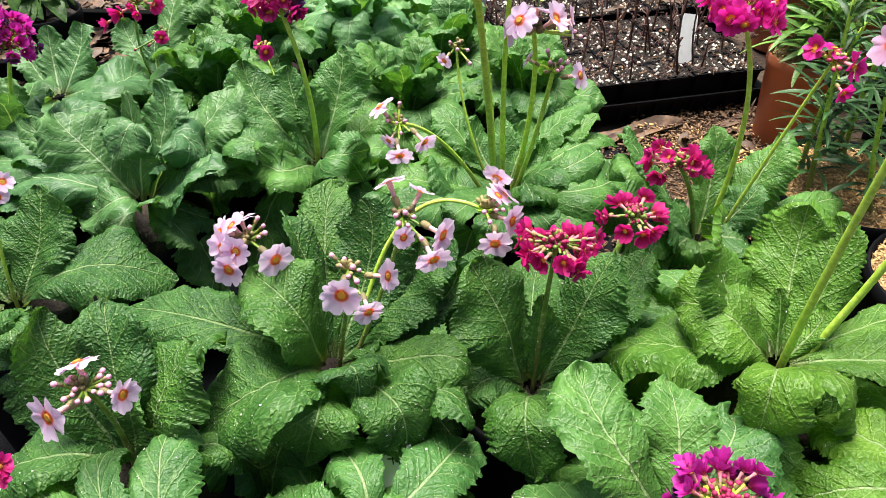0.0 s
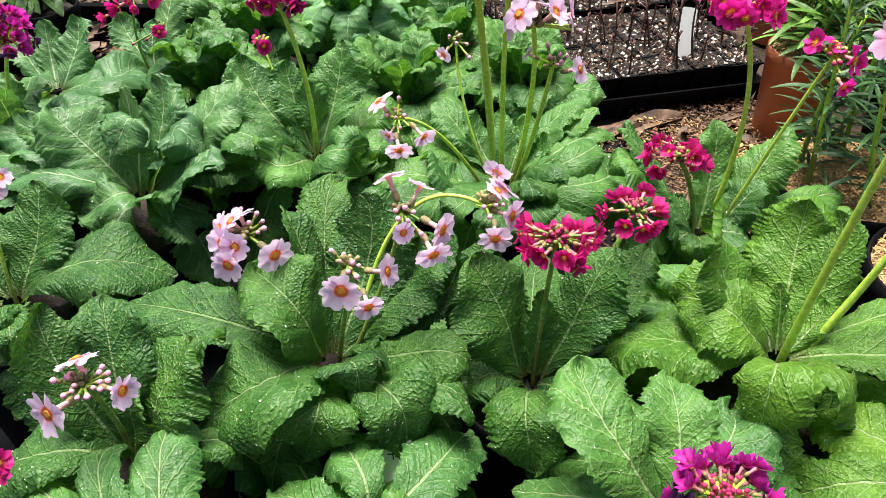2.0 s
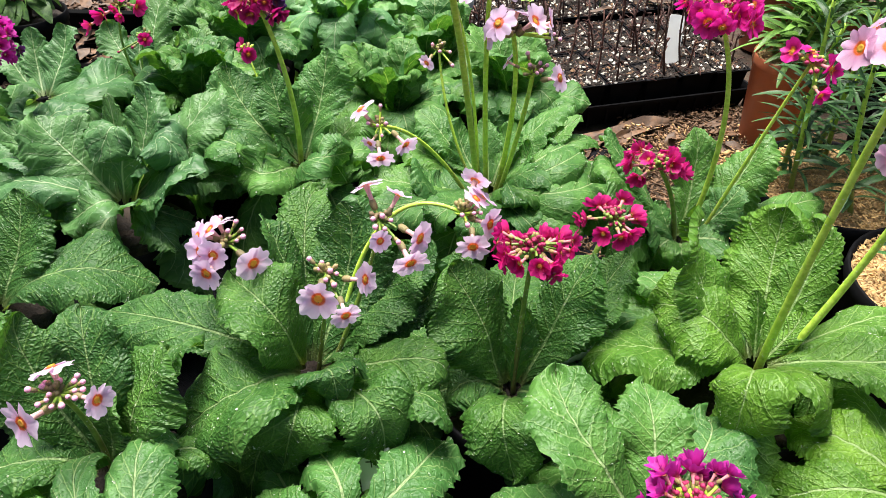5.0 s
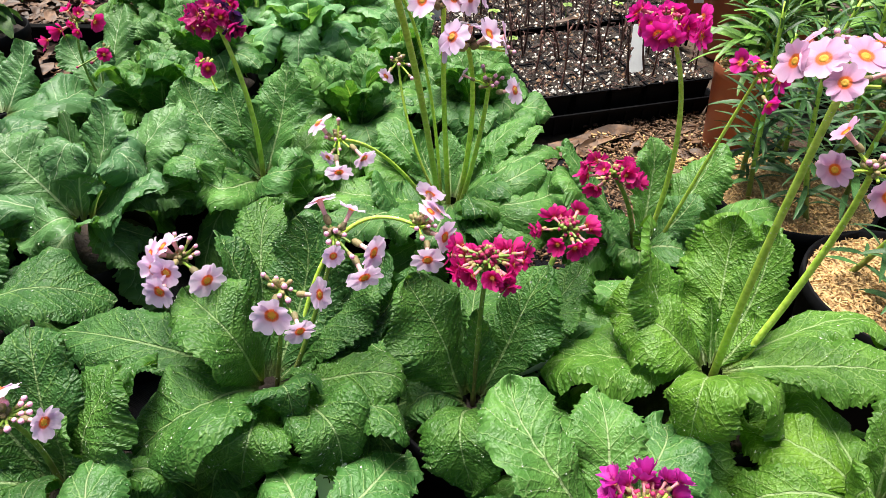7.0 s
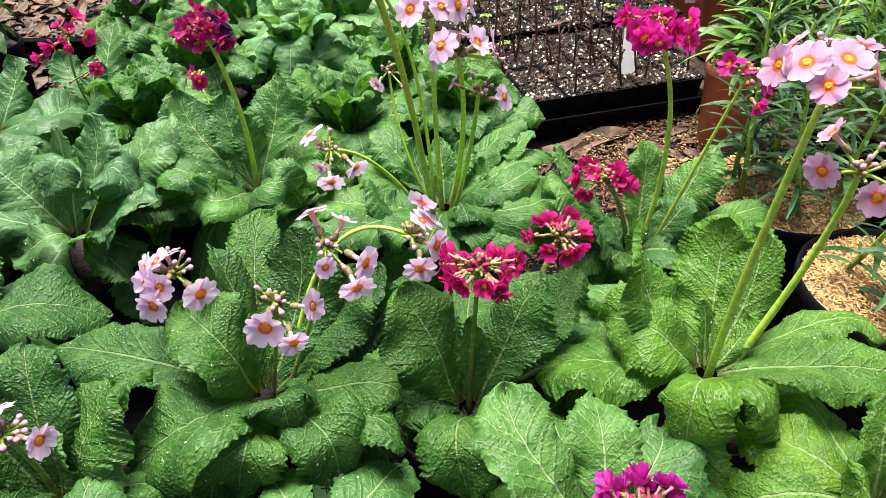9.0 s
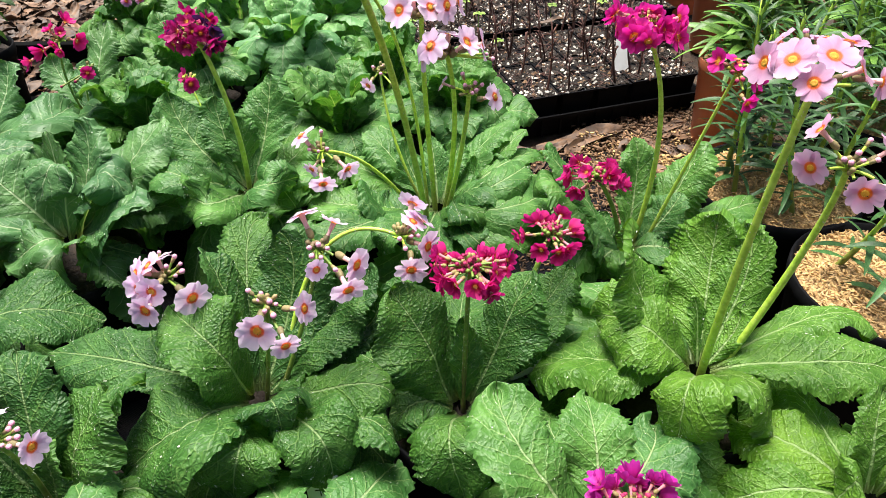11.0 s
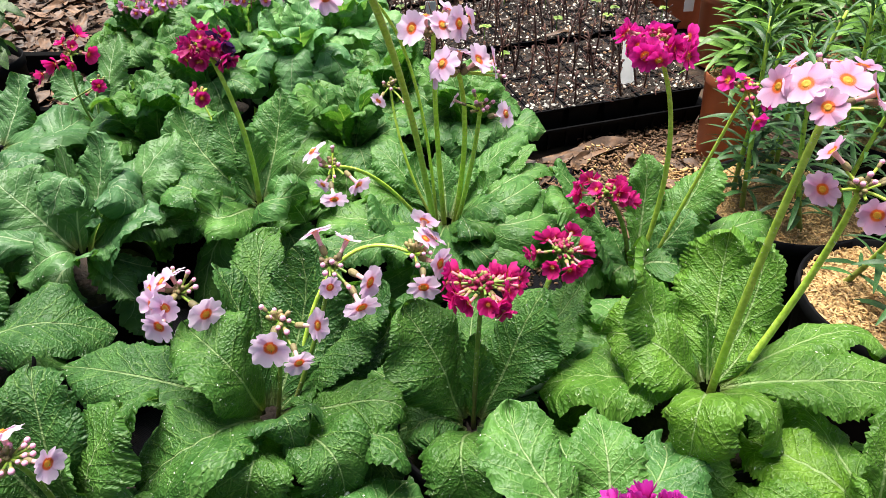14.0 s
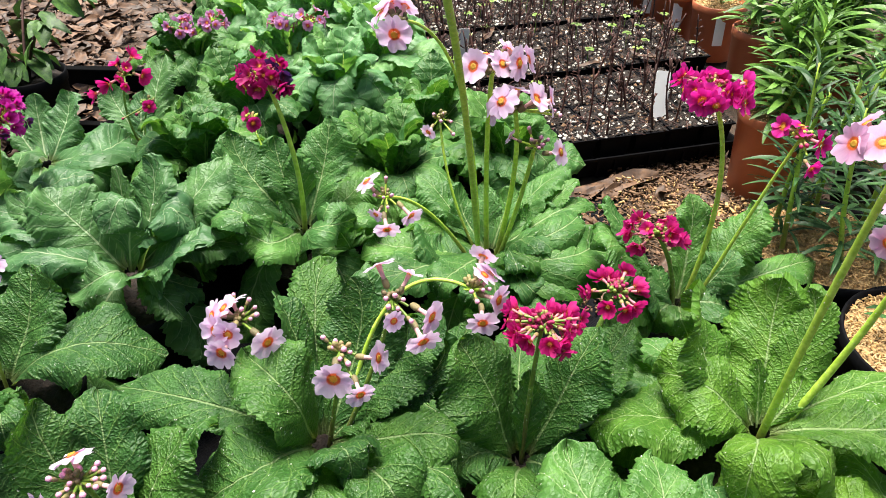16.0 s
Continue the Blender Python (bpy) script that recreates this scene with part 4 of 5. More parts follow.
def seedling_tray(x, y, turn, seed, sprouts, nx):
    rg = np.random.default_rng(seed)
    tr = new("seedling_tray")
    tr.matrix_world = pose(x, y, 0, 0, 0, turn)
    tagged(tr, "black plastic seedling tray of soil-filled cells with bare dark twigs", "seedling tray", "seedling trays")
    w, d = nx * CELL, NY * CELL
    pile = Pile()
    rect = lambda g, z: [(-g, -g, z), (w + g, -g, z), (w + g, d + g, z), (-g, d + g, z)]
    rows = rect(-0.006, 0.0) + rect(0.003, 0.034) + rect(0.009, 0.036) + rect(0.009, 0.041) + rect(0.005, 0.041) + rect(0.001, 0.034) + rect(-0.008, 0.003)
    faces = [(0, 3, 2, 1)]
    for j in range(6):
        faces += [(4 * j + k, 4 * j + (k + 1) % 4, 4 * j + 4 + (k + 1) % 4, 4 * j + 4 + k) for k in range(4)]
    faces.append((24, 25, 26, 27))
    pile.add(rows, faces)
    for k in range(nx * 2 + 1):
        px = k * w / (nx * 2)
        pile.add([(px - 0.002, -0.004, 0.003), (px + 0.002, -0.004, 0.003), (px + 0.002, -0.0065, 0.034), (px - 0.002, -0.0065, 0.034), (px, 0.004, 0.003), (px, 0.0, 0.034)],
                 [(0, 1, 2, 3), (0, 3, 5, 4), (1, 4, 5, 2)])
    child("tub", pile.mesh("tub", MAT["plastic"], False), tr, "shiny black outer tray")
    grit = Pile()
    for j in range(NY):
        for i in range(nx):
            m = pose((i + 0.5) * CELL, (j + 0.5) * CELL, 0.012 + rg.normal(0, 0.0008))
            child("cell", CELL_MESH, tr, "", m)
            child("soil", PLUGS[rg.integers(4)], tr, "", m @ pose(0, 0, 0, 0, 0, 90 * int(rg.integers(4))))
            white = rg.uniform(150, 260)
            for _ in range(int(white)):
                v, f = crumb(rg)
                o = np.array([(i + 0.5) * CELL + rg.uniform(-0.028, 0.028), (j + 0.5) * CELL + rg.uniform(-0.028, 0.028), 0.0712 + rg.uniform(0, 0.004)])
                grit.add([o + np.array(p) for p in v], f, int(rg.choice(3, p=(0.17, 0.14, 0.69))))
            for _ in range(14):
                o = np.array([(i + 0.5) * CELL + rg.uniform(-0.034, 0.034), (j + 0.5) * CELL + rg.uniform(-0.034, 0.034), 0.0735 + rg.uniform(0, 0.005)])
                d = np.array([rg.normal(0, 1), rg.normal(0, 1), rg.normal(0, 0.25)]) * rg.uniform(0.003, 0.009)
                grit.add(*tube([o - d, o + np.array([0, 0, 0.0008]), o + d], [0.0006, 0.0008, 0.0005], 4), 3)
            for _ in range(rg.integers(1, 4)):
                px, py = (i + 0.5) * CELL + rg.normal(0, 0.012), (j + 0.5) * CELL + rg.normal(0, 0.012)
                child("twig", TWIGS[rg.integers(6)], tr, "", pose(px, py, 0.064, rg.normal(0, 6), rg.normal(0, 6), rg.uniform(0, 360)))
            if rg.random() < sprouts:
                px, py = (i + 0.5) * CELL + rg.normal(0, 0.012), (j + 0.5) * CELL + rg.normal(0, 0.012)
                child("sprout", SPROUTS[rg.integers(3)], tr, "small fresh green sprout", pose(px, py, 0.085 + rg.uniform(0, 0.03), 0, 0, rg.uniform(0, 360)))
    child("crumb_layer", grit.mesh("crumb_layer", [MAT["perlite"], MAT["chip"], MAT["peat"], MAT["twig"]], False), tr, "white grains, crumbs and bits of twig", kind="stuff")


TURN_TRAY = 13.5
ux, uy = math.cos(radians(TURN_TRAY)), math.sin(radians(TURN_TRAY))
for k, (sprouts, nx) in enumerate(((0.05, 8), (0.55, 10), (0.9, 10))):
    seedling_tray(0.038 - uy * 0.285 * k, 1.000 + ux * 0.285 * k, TURN_TRAY, 40 + k, sprouts, nx)


# ---- plant labels ----
def plant_label(x, y, z, length, width, m, marks=False):
    ob = new("plant_label")
    tagged(ob, "white plastic plant label" + (" with black writing, tucked among leaves" if marks else " stuck upright in a tray"), "plant label", "plant labels")
    ob.matrix_world = Matrix.Translation((x, y, z)) @ m
    bm = bmesh.new()
    w = width / 2
    outline = [(0, 0), (w, length * 0.22), (w, length * 0.97), (w * 0.85, length), (-w * 0.85, length), (-w, length * 0.97), (-w, length * 0.22)]
    front = [bm.verts.new((a, -0.0004, b)) for a, b in outline]
    back = [bm.verts.new((a, 0.0004, b)) for a, b in outline]
    bm.faces.new(front), bm.faces.new(list(reversed(back)))
    for k in range(len(outline)):
        j = (k + 1) % len(outline)
        bm.faces.new((front[j], front[k], back[k], back[j]))
    part("tag", bm, MAT["label"], ob, "white plastic tag")
    if marks:
        bm = bmesh.new()
        for s in (-1, 1):
            box(bm, s * 0.0022 - 0.0004, -0.0008, length - 0.016, s * 0.0022 + 0.0004, -0.0005, length - 0.004)
            box(bm, -0.006, -0.0008, length - 0.010 + s * 0.002 - 0.0004, 0.006, -0.0005, length - 0.010 + s * 0.002 + 0.0004)
        part("writing", bm, MAT["ink"], ob, "handwritten black hash sign")


plant_label(0.400, 1.122, 0.040, 0.116, 0.027, pose(0, 0, 0, -24, 9, 8))
plant_label(0.075, 1.40, 0.058, 0.085, 0.022, pose(0, 0, 0, 4, 3, 10))
plant_label(-0.020, 0.250, 0.105, 0.090, 0.024, pose(0, 0, 0, -28, -14, -8), True)


# ---- lilies in pots ----
def lily_leaf_mesh(seed, mat="lily"):
    """A narrow strap leaf, unit length along x, arching."""
    rg = np.random.default_rng(seed)
    n, bow, tw, w = 11, rg.uniform(-0.75, -0.15), rg.normal(0, 0.25), rg.uniform(*((0.048, 0.070) if mat == "lily_dark" else (0.060, 0.092)))
    v = []
    for j in range(n):
        s = j / (n - 1)
        h = w * math.sin(math.pi * (0.05 + 0.93 * s)) ** 0.7
        for q in (-1, 0, 1):
            v.append((s, q * h, 0.28 * s + bow * s * s + 0.35 * h * abs(q) + tw * q * h * s))
    return mesh_of("leaf", v, grid_faces(3, n), MAT[mat])


LILY_LEAVES = [lily_leaf_mesh(k) for k in range(7)]
DARK_LEAVES = [lily_leaf_mesh(k, "lily_dark") for k in range(7)]


def hull_mesh(r, z, count, seed):
    rg = np.random.default_rng(seed)
    pile = Pile()
    for _ in range(count):
        l, w = rg.uniform(0.003, 0.0045), rg.uniform(0.0009, 0.0014)
        q, a = r * math.sqrt(rg.random()), rg.uniform(0, 6.28)
        e = Euler((rg.uniform(-1, 1), rg.normal(0, 0.3), rg.uniform(0, 6.28))).to_matrix()
        o = Vector((q * math.cos(a), q * math.sin(a), z + rg.uniform(0, 0.004) + 0.004 * (1 - (q / r) ** 2)))
        v = [(-l, 0, 0), (l, 0, 0), (-l * 0.3, w, 0), (-l * 0.3, -w, 0), (0, 0, w * 0.9), (0, 0, -w * 0.6)]
        pile.add([e @ Vector(p) + o for p in v], [(0, 3, 4), (3, 1, 4), (1, 2, 4), (2, 0, 4), (3, 0, 5), (1, 3, 5), (2, 1, 5), (0, 2, 5)])
    return pile.mesh("chaff", MAT["hull"], False)


BIG_POT, BIG_ORANGE = pot_mesh(0.088, 0.17, MAT["plastic"]), pot_mesh(0.056, 0.145, MAT["terracotta"])
SMALL_ORANGE = pot_mesh(0.060, 0.125, MAT["terracotta"])
KIT = {"big": (BIG_POT, bed_mesh(0.083, 0.160, MAT["hull_bed"], 9, 0.005, "mulch"), hull_mesh(0.082, 0.162, 2600, 8), 0.165),
       "orange": (BIG_ORANGE, bed_mesh(0.0525, 0.133, MAT["hull_bed"], 9, 0.005, "mulch"), hull_mesh(0.051, 0.135, 650, 7), 0.138),
       "small": (SMALL_ORANGE, bed_mesh(0.0565, 0.115, MAT["hull_bed"], 9, 0.004, "mulch"), hull_mesh(0.055, 0.116, 750, 6), 0.119)}


def lily(x, y, size, stems, height, seed, dense=1.0, tag=False, dark=False):
    """A pot mulched with rice hulls, with leafy upright stems."""
    rg = np.random.default_rng(seed)
    ob = new("lily_plant")
    ob.matrix_world = pose(x, y, 0, 0, 0, rg.uniform(0, 360) if not tag else 0)
    orange = size != "big"
    tagged(ob, ("orange" if orange else "black") + " pot mulched with rice hulls" + ((" and dark" if dark else " and fresh") + " green narrow-leaved stems" if stems else ""), "potted plant", "lilies in pots")
    pot, bed, hulls, z = KIT[size]
    child("pot", pot, ob, "orange-brown plastic pot" if orange else "round black plastic pot")
    child("mulch", bed, ob)
    child("chaff", hulls, ob, "golden rice hulls", kind="stuff")
    if tag:
        bm = bmesh.new()
        box(bm, -0.011, -0.0018, -0.03, 0.011, 0.0, 0.03, 0.0006)
        sticker = part("tag", bm, MAT["label"], ob, "blank white label")
        sticker.matrix_basis = pose(-0.012, -0.0565, 0.075, -6, 0, 0)
    r = 0.6 * {"big": 0.085, "orange": 0.052, "small": 0.055}[size]
    for k in range(stems):
        a = 6.28 * k / max(stems, 1) + rg.normal(0, 0.3)
        p0 = np.array([r * math.cos(a), r * math.sin(a), z - 0.01]) * (1 if stems > 1 else 0.3)
        p0[2] = z - 0.01
        h = height * rg.uniform(0.8, 1.1)
        p2 = p0 + np.array([rg.normal(0, 0.03), rg.normal(0, 0.03), h])
        pts = bezier(p0, (p0 + p2) / 2 + np.array([rg.normal(0, 0.01), rg.normal(0, 0.01), 0]), p2, 14)
        stem = child("stem", mesh_of("stem", *tube(pts, np.linspace(0.0030, 0.0018, 14), 7), MAT["stem"]), ob)
        n = int(h / 0.0042 * dense)
        for i in range(n):
            s = 0.12 + 0.88 * (i + rg.random()) / n
            q = pts[min(12, int(s * 13))] + (pts[min(13, int(s * 13) + 1)] - pts[min(12, int(s * 13))]) * ((s * 13) % 1)
            l = rg.uniform(0.046, 0.074) * (0.74 if dark else 1.0) * (1.05 - 0.45 * s ** 3)
            m = Matrix.Translation(Vector(q)) @ Euler((rg.normal(0, 0.15), -(0.15 + 0.75 * s ** 3) + rg.normal(0, 0.18), 2.4 * i + rg.normal(0, 0.3))).to_matrix().to_4x4() @ Matrix.Scale(l, 4)
            child("leaf", (DARK_LEAVES if dark else LILY_LEAVES)[rg.integers(7)], stem, "", m)


for args in ((0.463, 0.466, "big", 3, 0.12, 61, 0.6, False, True), (0.428, 0.632, "big", 7, 0.20, 62, 1.2, False, True), (0.540, 1.010, "orange", 5, 0.20, 63, 1.2), (0.640, 0.780, "big", 7, 0.26, 64, 1.2),
             (0.720, 0.960, "big", 7, 0.26, 65, 1.2), (0.700, 1.190, "orange", 6, 0.28, 66, 1.2), (0.860, 1.130, "big", 6, 0.28, 67, 1.1), (0.650, 0.560, "big", 5, 0.2, 71, 1.0),
             (0.780, 1.370, "orange", 5, 0.28, 68, 1.1), (0.930, 1.330, "orange", 4, 0.28, 72, 0.9), (0.665, 1.385, "orange", 4, 0.18, 73, 1.0)):
    lily(*args)
for k, (x, y) in enumerate(((0.668, 1.620), (0.605, 1.728), (0.568, 1.850), (0.542, 1.968))):
    lily(x, y, "small", 1, 0.10, 80 + k, 0.8, True)


# ---- crate and shrub beside the bed ----
def crate(x, y, turn):
    ob = new("plastic_crate")
    ob.matrix_world = pose(x, y, 0, 0, 0, turn)
    tagged(ob, "empty low black plastic carrying tray littered with dry leaves", "plastic tray")
    w, d, h = 0.34, 0.24, 0.062
    for name, dims in (("side", (0, 0, 0, w, 0.006, h)), ("side", (0, d - 0.006, 0, w, d, h)), ("side", (0, 0.007, 0, 0.006, d - 0.007, h)), ("side", (w - 0.006, 0.007, 0, w, d - 0.007, h)),
                       ("rim", (-0.008, -0.008, h, w + 0.004, 0.008, h + 0.004)), ("rim", (-0.008, d - 0.012, h, w + 0.008, d + 0.008, h + 0.006)),
                       ("rim", (-0.008, 0.013, h, 0.012, d - 0.013, h + 0.006)), ("rim", (w - 0.012, 0.013, h, w + 0.008, d - 0.013, h + 0.006)), ("base", (0.007, 0.007, 0.001, w - 0.007, d - 0.007, 0.005))):
        bm = bmesh.new()
        box(bm, *dims, bevel=0.0015)
        part(name, bm, MAT["crate"], ob)


crate(-0.84, 1.17, -4)


def shrub_leaf_mesh(seed):
    rg = np.random.default_rng(seed)
    n, v = 11, []
    bow = rg.uniform(-0.35, -0.1)
    for j in range(n):
        s = j / (n - 1)
        h = 0.27 * math.sin(math.pi * (0.03 + 0.95 * s ** 0.85)) ** 0.9 * (1 + (0.05 if j % 2 else -0.03))
        for q in (-1, -0.5, 0, 0.5, 1):
            v.append((s, q * h, bow * s * s + 0.25 * h * abs(q) + 0.02 * math.sin(9 * s + 4 * q)))
    return mesh_of("leaf", v, grid_faces(5, n), MAT["shrub"])


SHRUB_LEAVES = [shrub_leaf_mesh(k) for k in range(4)]


def shrub(x, y, seed, height, count, size):
    rg = np.random.default_rng(seed)
    ob = new("shrub")
    ob.location = (x, y, 0)
    tagged(ob, "young leafy shrub with dark glossy pointed leaves in pot", "shrub")
    child("pot", POT, ob, "black plastic nursery pot")
    child("soil", SOIL, ob)
    for k in range(4):
        a = 1.57 * k + rg.normal(0, 0.3)
        p2 = np.array([math.cos(a) * 0.12, math.sin(a) * 0.12, height * rg.uniform(0.75, 1.0)])
        pts = bezier((0, 0, 0.14), (0.02 * math.cos(a), 0.02 * math.sin(a), height * 0.7), p2, 12)
        limb = child("branch", mesh_of("branch", *tube(pts, np.linspace(0.003, 0.0012, 12), 6), MAT["twig"]), ob)
        for i in range(count):
            q = pts[rg.integers(3, 12)]
            m = Matrix.Translation(Vector(q)) @ Euler((rg.normal(0, 0.3), rg.uniform(0.1, 0.8), a + rg.normal(0, 1.1))).to_matrix().to_4x4() @ Matrix.Scale(size * rg.uniform(0.7, 1.15), 4)
            child("leaf", SHRUB_LEAVES[rg.integers(4)], limb, "", m)


shrub(-0.64, 1.13, 5, 0.33, 14, 0.052)
for args in ((0.315, 1.022, 18, 0.080, 1), (0.437, 0.985, -62, 0.045, 2), (0.255, 0.985, 30, 0.040, 4), (0.47, 1.05, 20, 0.035, 6), (0.37, 0.93, -15, 0.030, 9),
             (0.324, 1.360, 20, 0.026, 20, 0.080), (0.443, 1.400, -40, 0.03, 21, 0.080), (0.142, 1.541, 70, 0.035, 22, 0.080), (0.221, 1.438, 0, 0.02, 23, 0.080), (0.334, 1.613, 110, 0.028, 24, 0.080)):
    big_dry_leaf(*args)



def dry_stalk(a, b, width):
    """A withered pale leaf stalk."""
    a, b = np.array(a), np.array(b)
    pts = bezier(a, (a + b) / 2 + np.array([0, 0, -0.006]), b, 12)
    ob = new("dry_stalk", mesh_of("dry_stalk", *tube(pts, [width * (0.45 + 0.5 * math.sin(3.1 * k / 11)) for k in range(12)], 7), MAT["straw"]))
    tagged(ob, "withered pale grey-green leaf stalk lying between plants", "dry stalk")


dry_stalk((0.107, 0.381, 0.165), (0.158, 0.405, 0.175), 0.0028)




def bark_chunk(x, y, z, turn):
    """A lump of bark, rough and tapering."""
    rg = np.random.default_rng(33)
    v, f = lathe([(0.0005, -0.017), (0.004, -0.016), (0.0075, -0.010), (0.0085, -0.003), (0.0095, 0.004), (0.0085, 0.011), (0.005, 0.016), (0.0005, 0.017)], 18)
    v = [(p[2], p[0] * (1 + rg.normal(0, 0.09)), p[1] * (0.9 + rg.normal(0, 0.09))) for p in v]
    ob = tagged(new("bark_chunk", mesh_of("bark_chunk", v, f, MAT["bark"])), "rough tan lump of bark wedged on pot rim", "bark chunk")
    ob.matrix_world = pose(x, y, z, 0, -8, turn)


bark_chunk(-0.300, 0.481, 0.158, 25)

# ---- primroses: the near ones leaf by leaf ----
pl = primrose(-0.082, 0.361, 0.195, 'mid', 'pink')
leaves(pl, [
    (165, 16.6, 0.5, 7.1, 1.7, 3, 5.2, -12),
    (156, 5.5, 6, 1.1, 1.8, 5.5, 6.2, 0),
    (-145, 9.7, -1.5, 5.9, 2.5, 3.5, 8.2, 0),
    (-64, 6.4, 2, 5.5, 0, 4.4, 4.9, 0),
    (-98, 7.4, -2.5, 7.4, 1.4, 2.6, 5.6, 0),
    (-50, 8.8, -3, 8.2, -0.1, 2.5, 5.2, 0),
    (-14, 10.2, 0.5, 8.1, -0.5, 2.5, 4.8, 0),
    (-28, 11.4, -1, 9.4, -0.4, 1.7, 4, 0),
    (72, 7.4, 8.9, 5.6, -1.1, 5.4, 6.6, 0),
    (41, 9.1, 6.2, 6.6, -0.5, 3.5, 7.4, 0),
    (118, 6.8, 8, 4.4, -0.3, 6.7, 4.3, 40),
    (88, 11, 7.4, 7, 0.8, 6.7, 4.2, 0),
])
leaves(pl, [
    (22, 5.3, 0.8, 3.2, 0.3, 0.6, 4.1, 0),
    (34, 9.6, 4.5, 8.7, -1.7, 2.5, 3.4, 0),
    (32, 10.0, 6.5, 8.0, -0.4, 4.5, 5, 0),
    (35, 13.1, 4.5, 10.9, -1.0, 3, 4.5, 0),
])
scape(pl, (-5.6, 3.9, 7.5), (-2.6, 2.6, 5), 1.15, 'pink', deep=True, rows=[
    (-0.5, -3.2, -0, 2.5),
    (2.6, -2.8, 0.5, 2.6),
    (-1.5, -0.9, 1.3, 2.4),
    (-0.8, -0.2, 1.4, 2.2),
    (-1.1, -1.9, 0.8, 2.4),
    (-0.5, 0.9, 1.2, 2.1),
    (-0.1, -2.4, 0.9, 2.2),
    (0.9, 0.8, 1.5, 0),
    (1.4, 0.2, 1.2, 0),
    (1.6, -0.3, 0.9, 0),
    (0.5, -0.2, 1.4, 0),
    (-0.5, 1.6, 1.3, 0),
    (1.2, -0.8, 0.9, 0),
])
scape(pl, (1.9, 0.5, 7.5), (1.3, 0.5, 3.6), 1.10, 'pink', deep=True, rows=[
    (-0.1, -2.9, 0.5, 2.8),
    (1.6, -3.4, -0.5, 2.1),
    (2.7, -1.1, 0.5, 2.3),
    (-1.2, 0.5, 1.1, 0),
    (-0.3, 0.4, 0.9, 0),
    (-0.6, -0.2, 0.7, 0),
    (0.4, -0.4, 0.7, 0),
    (0.9, -0.6, 0.6, 0),
    (0.8, -1.6, 0.4, 0),
    (0.2, -1.4, 0.7, 0),
])
scape(pl, (5.5, 2.5, 10.5), (4.2, 1.6, 6.2), 1.15, 'pink', deep=True, rows=[
    (-0.9, 1.3, 2, 2.4),
    (1.2, 1, 1.3, 2),
    (0.2, -2.6, 0.3, 1.6),
    (2.7, -1.7, -0.2, 2.5),
    (2.1, -3, -1.2, 2.5),
    (-0.4, -0.9, 0.8, 0),
    (0.3, -0.8, 1, 0),
    (0.9, -0.8, 0.6, 0),
    (-0.2, -1.5, 0.5, 0),
    (1.4, -2.1, -0.3, 0),
    (0.5, -1.8, 0.6, 0),
])
scape(pl, (11.1, 4.7, 9.5), (5.2, 5.2, 8.4), 1.10, 'pink', [
    (0.9, 1.9, 1.4, 2.3),
    (1.5, 0.7, 0.8, 2.3),
    (0.6, -2.9, -0.7, 2.3),
    (1.8, -1.3, -0, 2.4),
    (0.9, 0.2, 1.1, 2),
    (-0.1, -1.1, 0.6, 0),
    (0.8, -1, 0.7, 0),
    (1.3, -0.8, 0.6, 0),
    (0.3, -1.8, 0.2, 0),
])
filler(pl, 4, 401)
rain(pl)
pl = primrose(0.067, 0.358, 0.175, 'mid', 'red')
leaves(pl, [
    (147, 5.5, 8.7, 3.2, 0.3, 5.5, 7.6, 0),
    (35, 6.9, 8.6, 3.8, -0.3, 5, 5.7, 0),
    (38, 11.4, 6.5, 8.4, -0.2, 4.5, 5.2, 0),
    (-160, 5.6, -0.5, 3.5, -0.3, 1, 4.3, 0),
    (-94, 7.5, -2, 5.7, -0.9, 2.5, 5.2, 0),
    (-141, 4.5, -7.5, 3.5, -0.7, -4.5, 3.8, 0),
    (-23, 3.7, -0.5, 2.2, -1, 0.5, 3.2, 0),
    (35, 13.9, -1.6, 10.7, -0.2, -1.6, 4.4, 0),
    (133, 13.5, -2.5, 11.1, 0.5, -2.5, 3.6, 0),
    (82, 2, 6.4, 1.1, -0.3, 3.4, 2.4, 0),
    (136, 9.5, 4, 7.0, 0.5, 2.5, 4, 0),
    (102, 8.9, 3, 3.3, 2.0, 3, 5, 0),
    (82, 11.0, 2, 6.4, 0.5, 2, 5.4, 0),
])
scape(pl, (0.7, 0.9, 11.7), (0.4, 1.0, 5.7), 1.25, 'red', dense=(26, 1.70, 11, 1.0))
scape(pl, (7.1, 6.2, 10.1), (5.9, 5.2, 7.9), 1.50, 'red', dense=(12, 1.60, 12, 1.5))
filler(pl, 4, 402)
rain(pl)
pl = primrose(0.245, 0.359, 0.200, 'bright', 'rose')
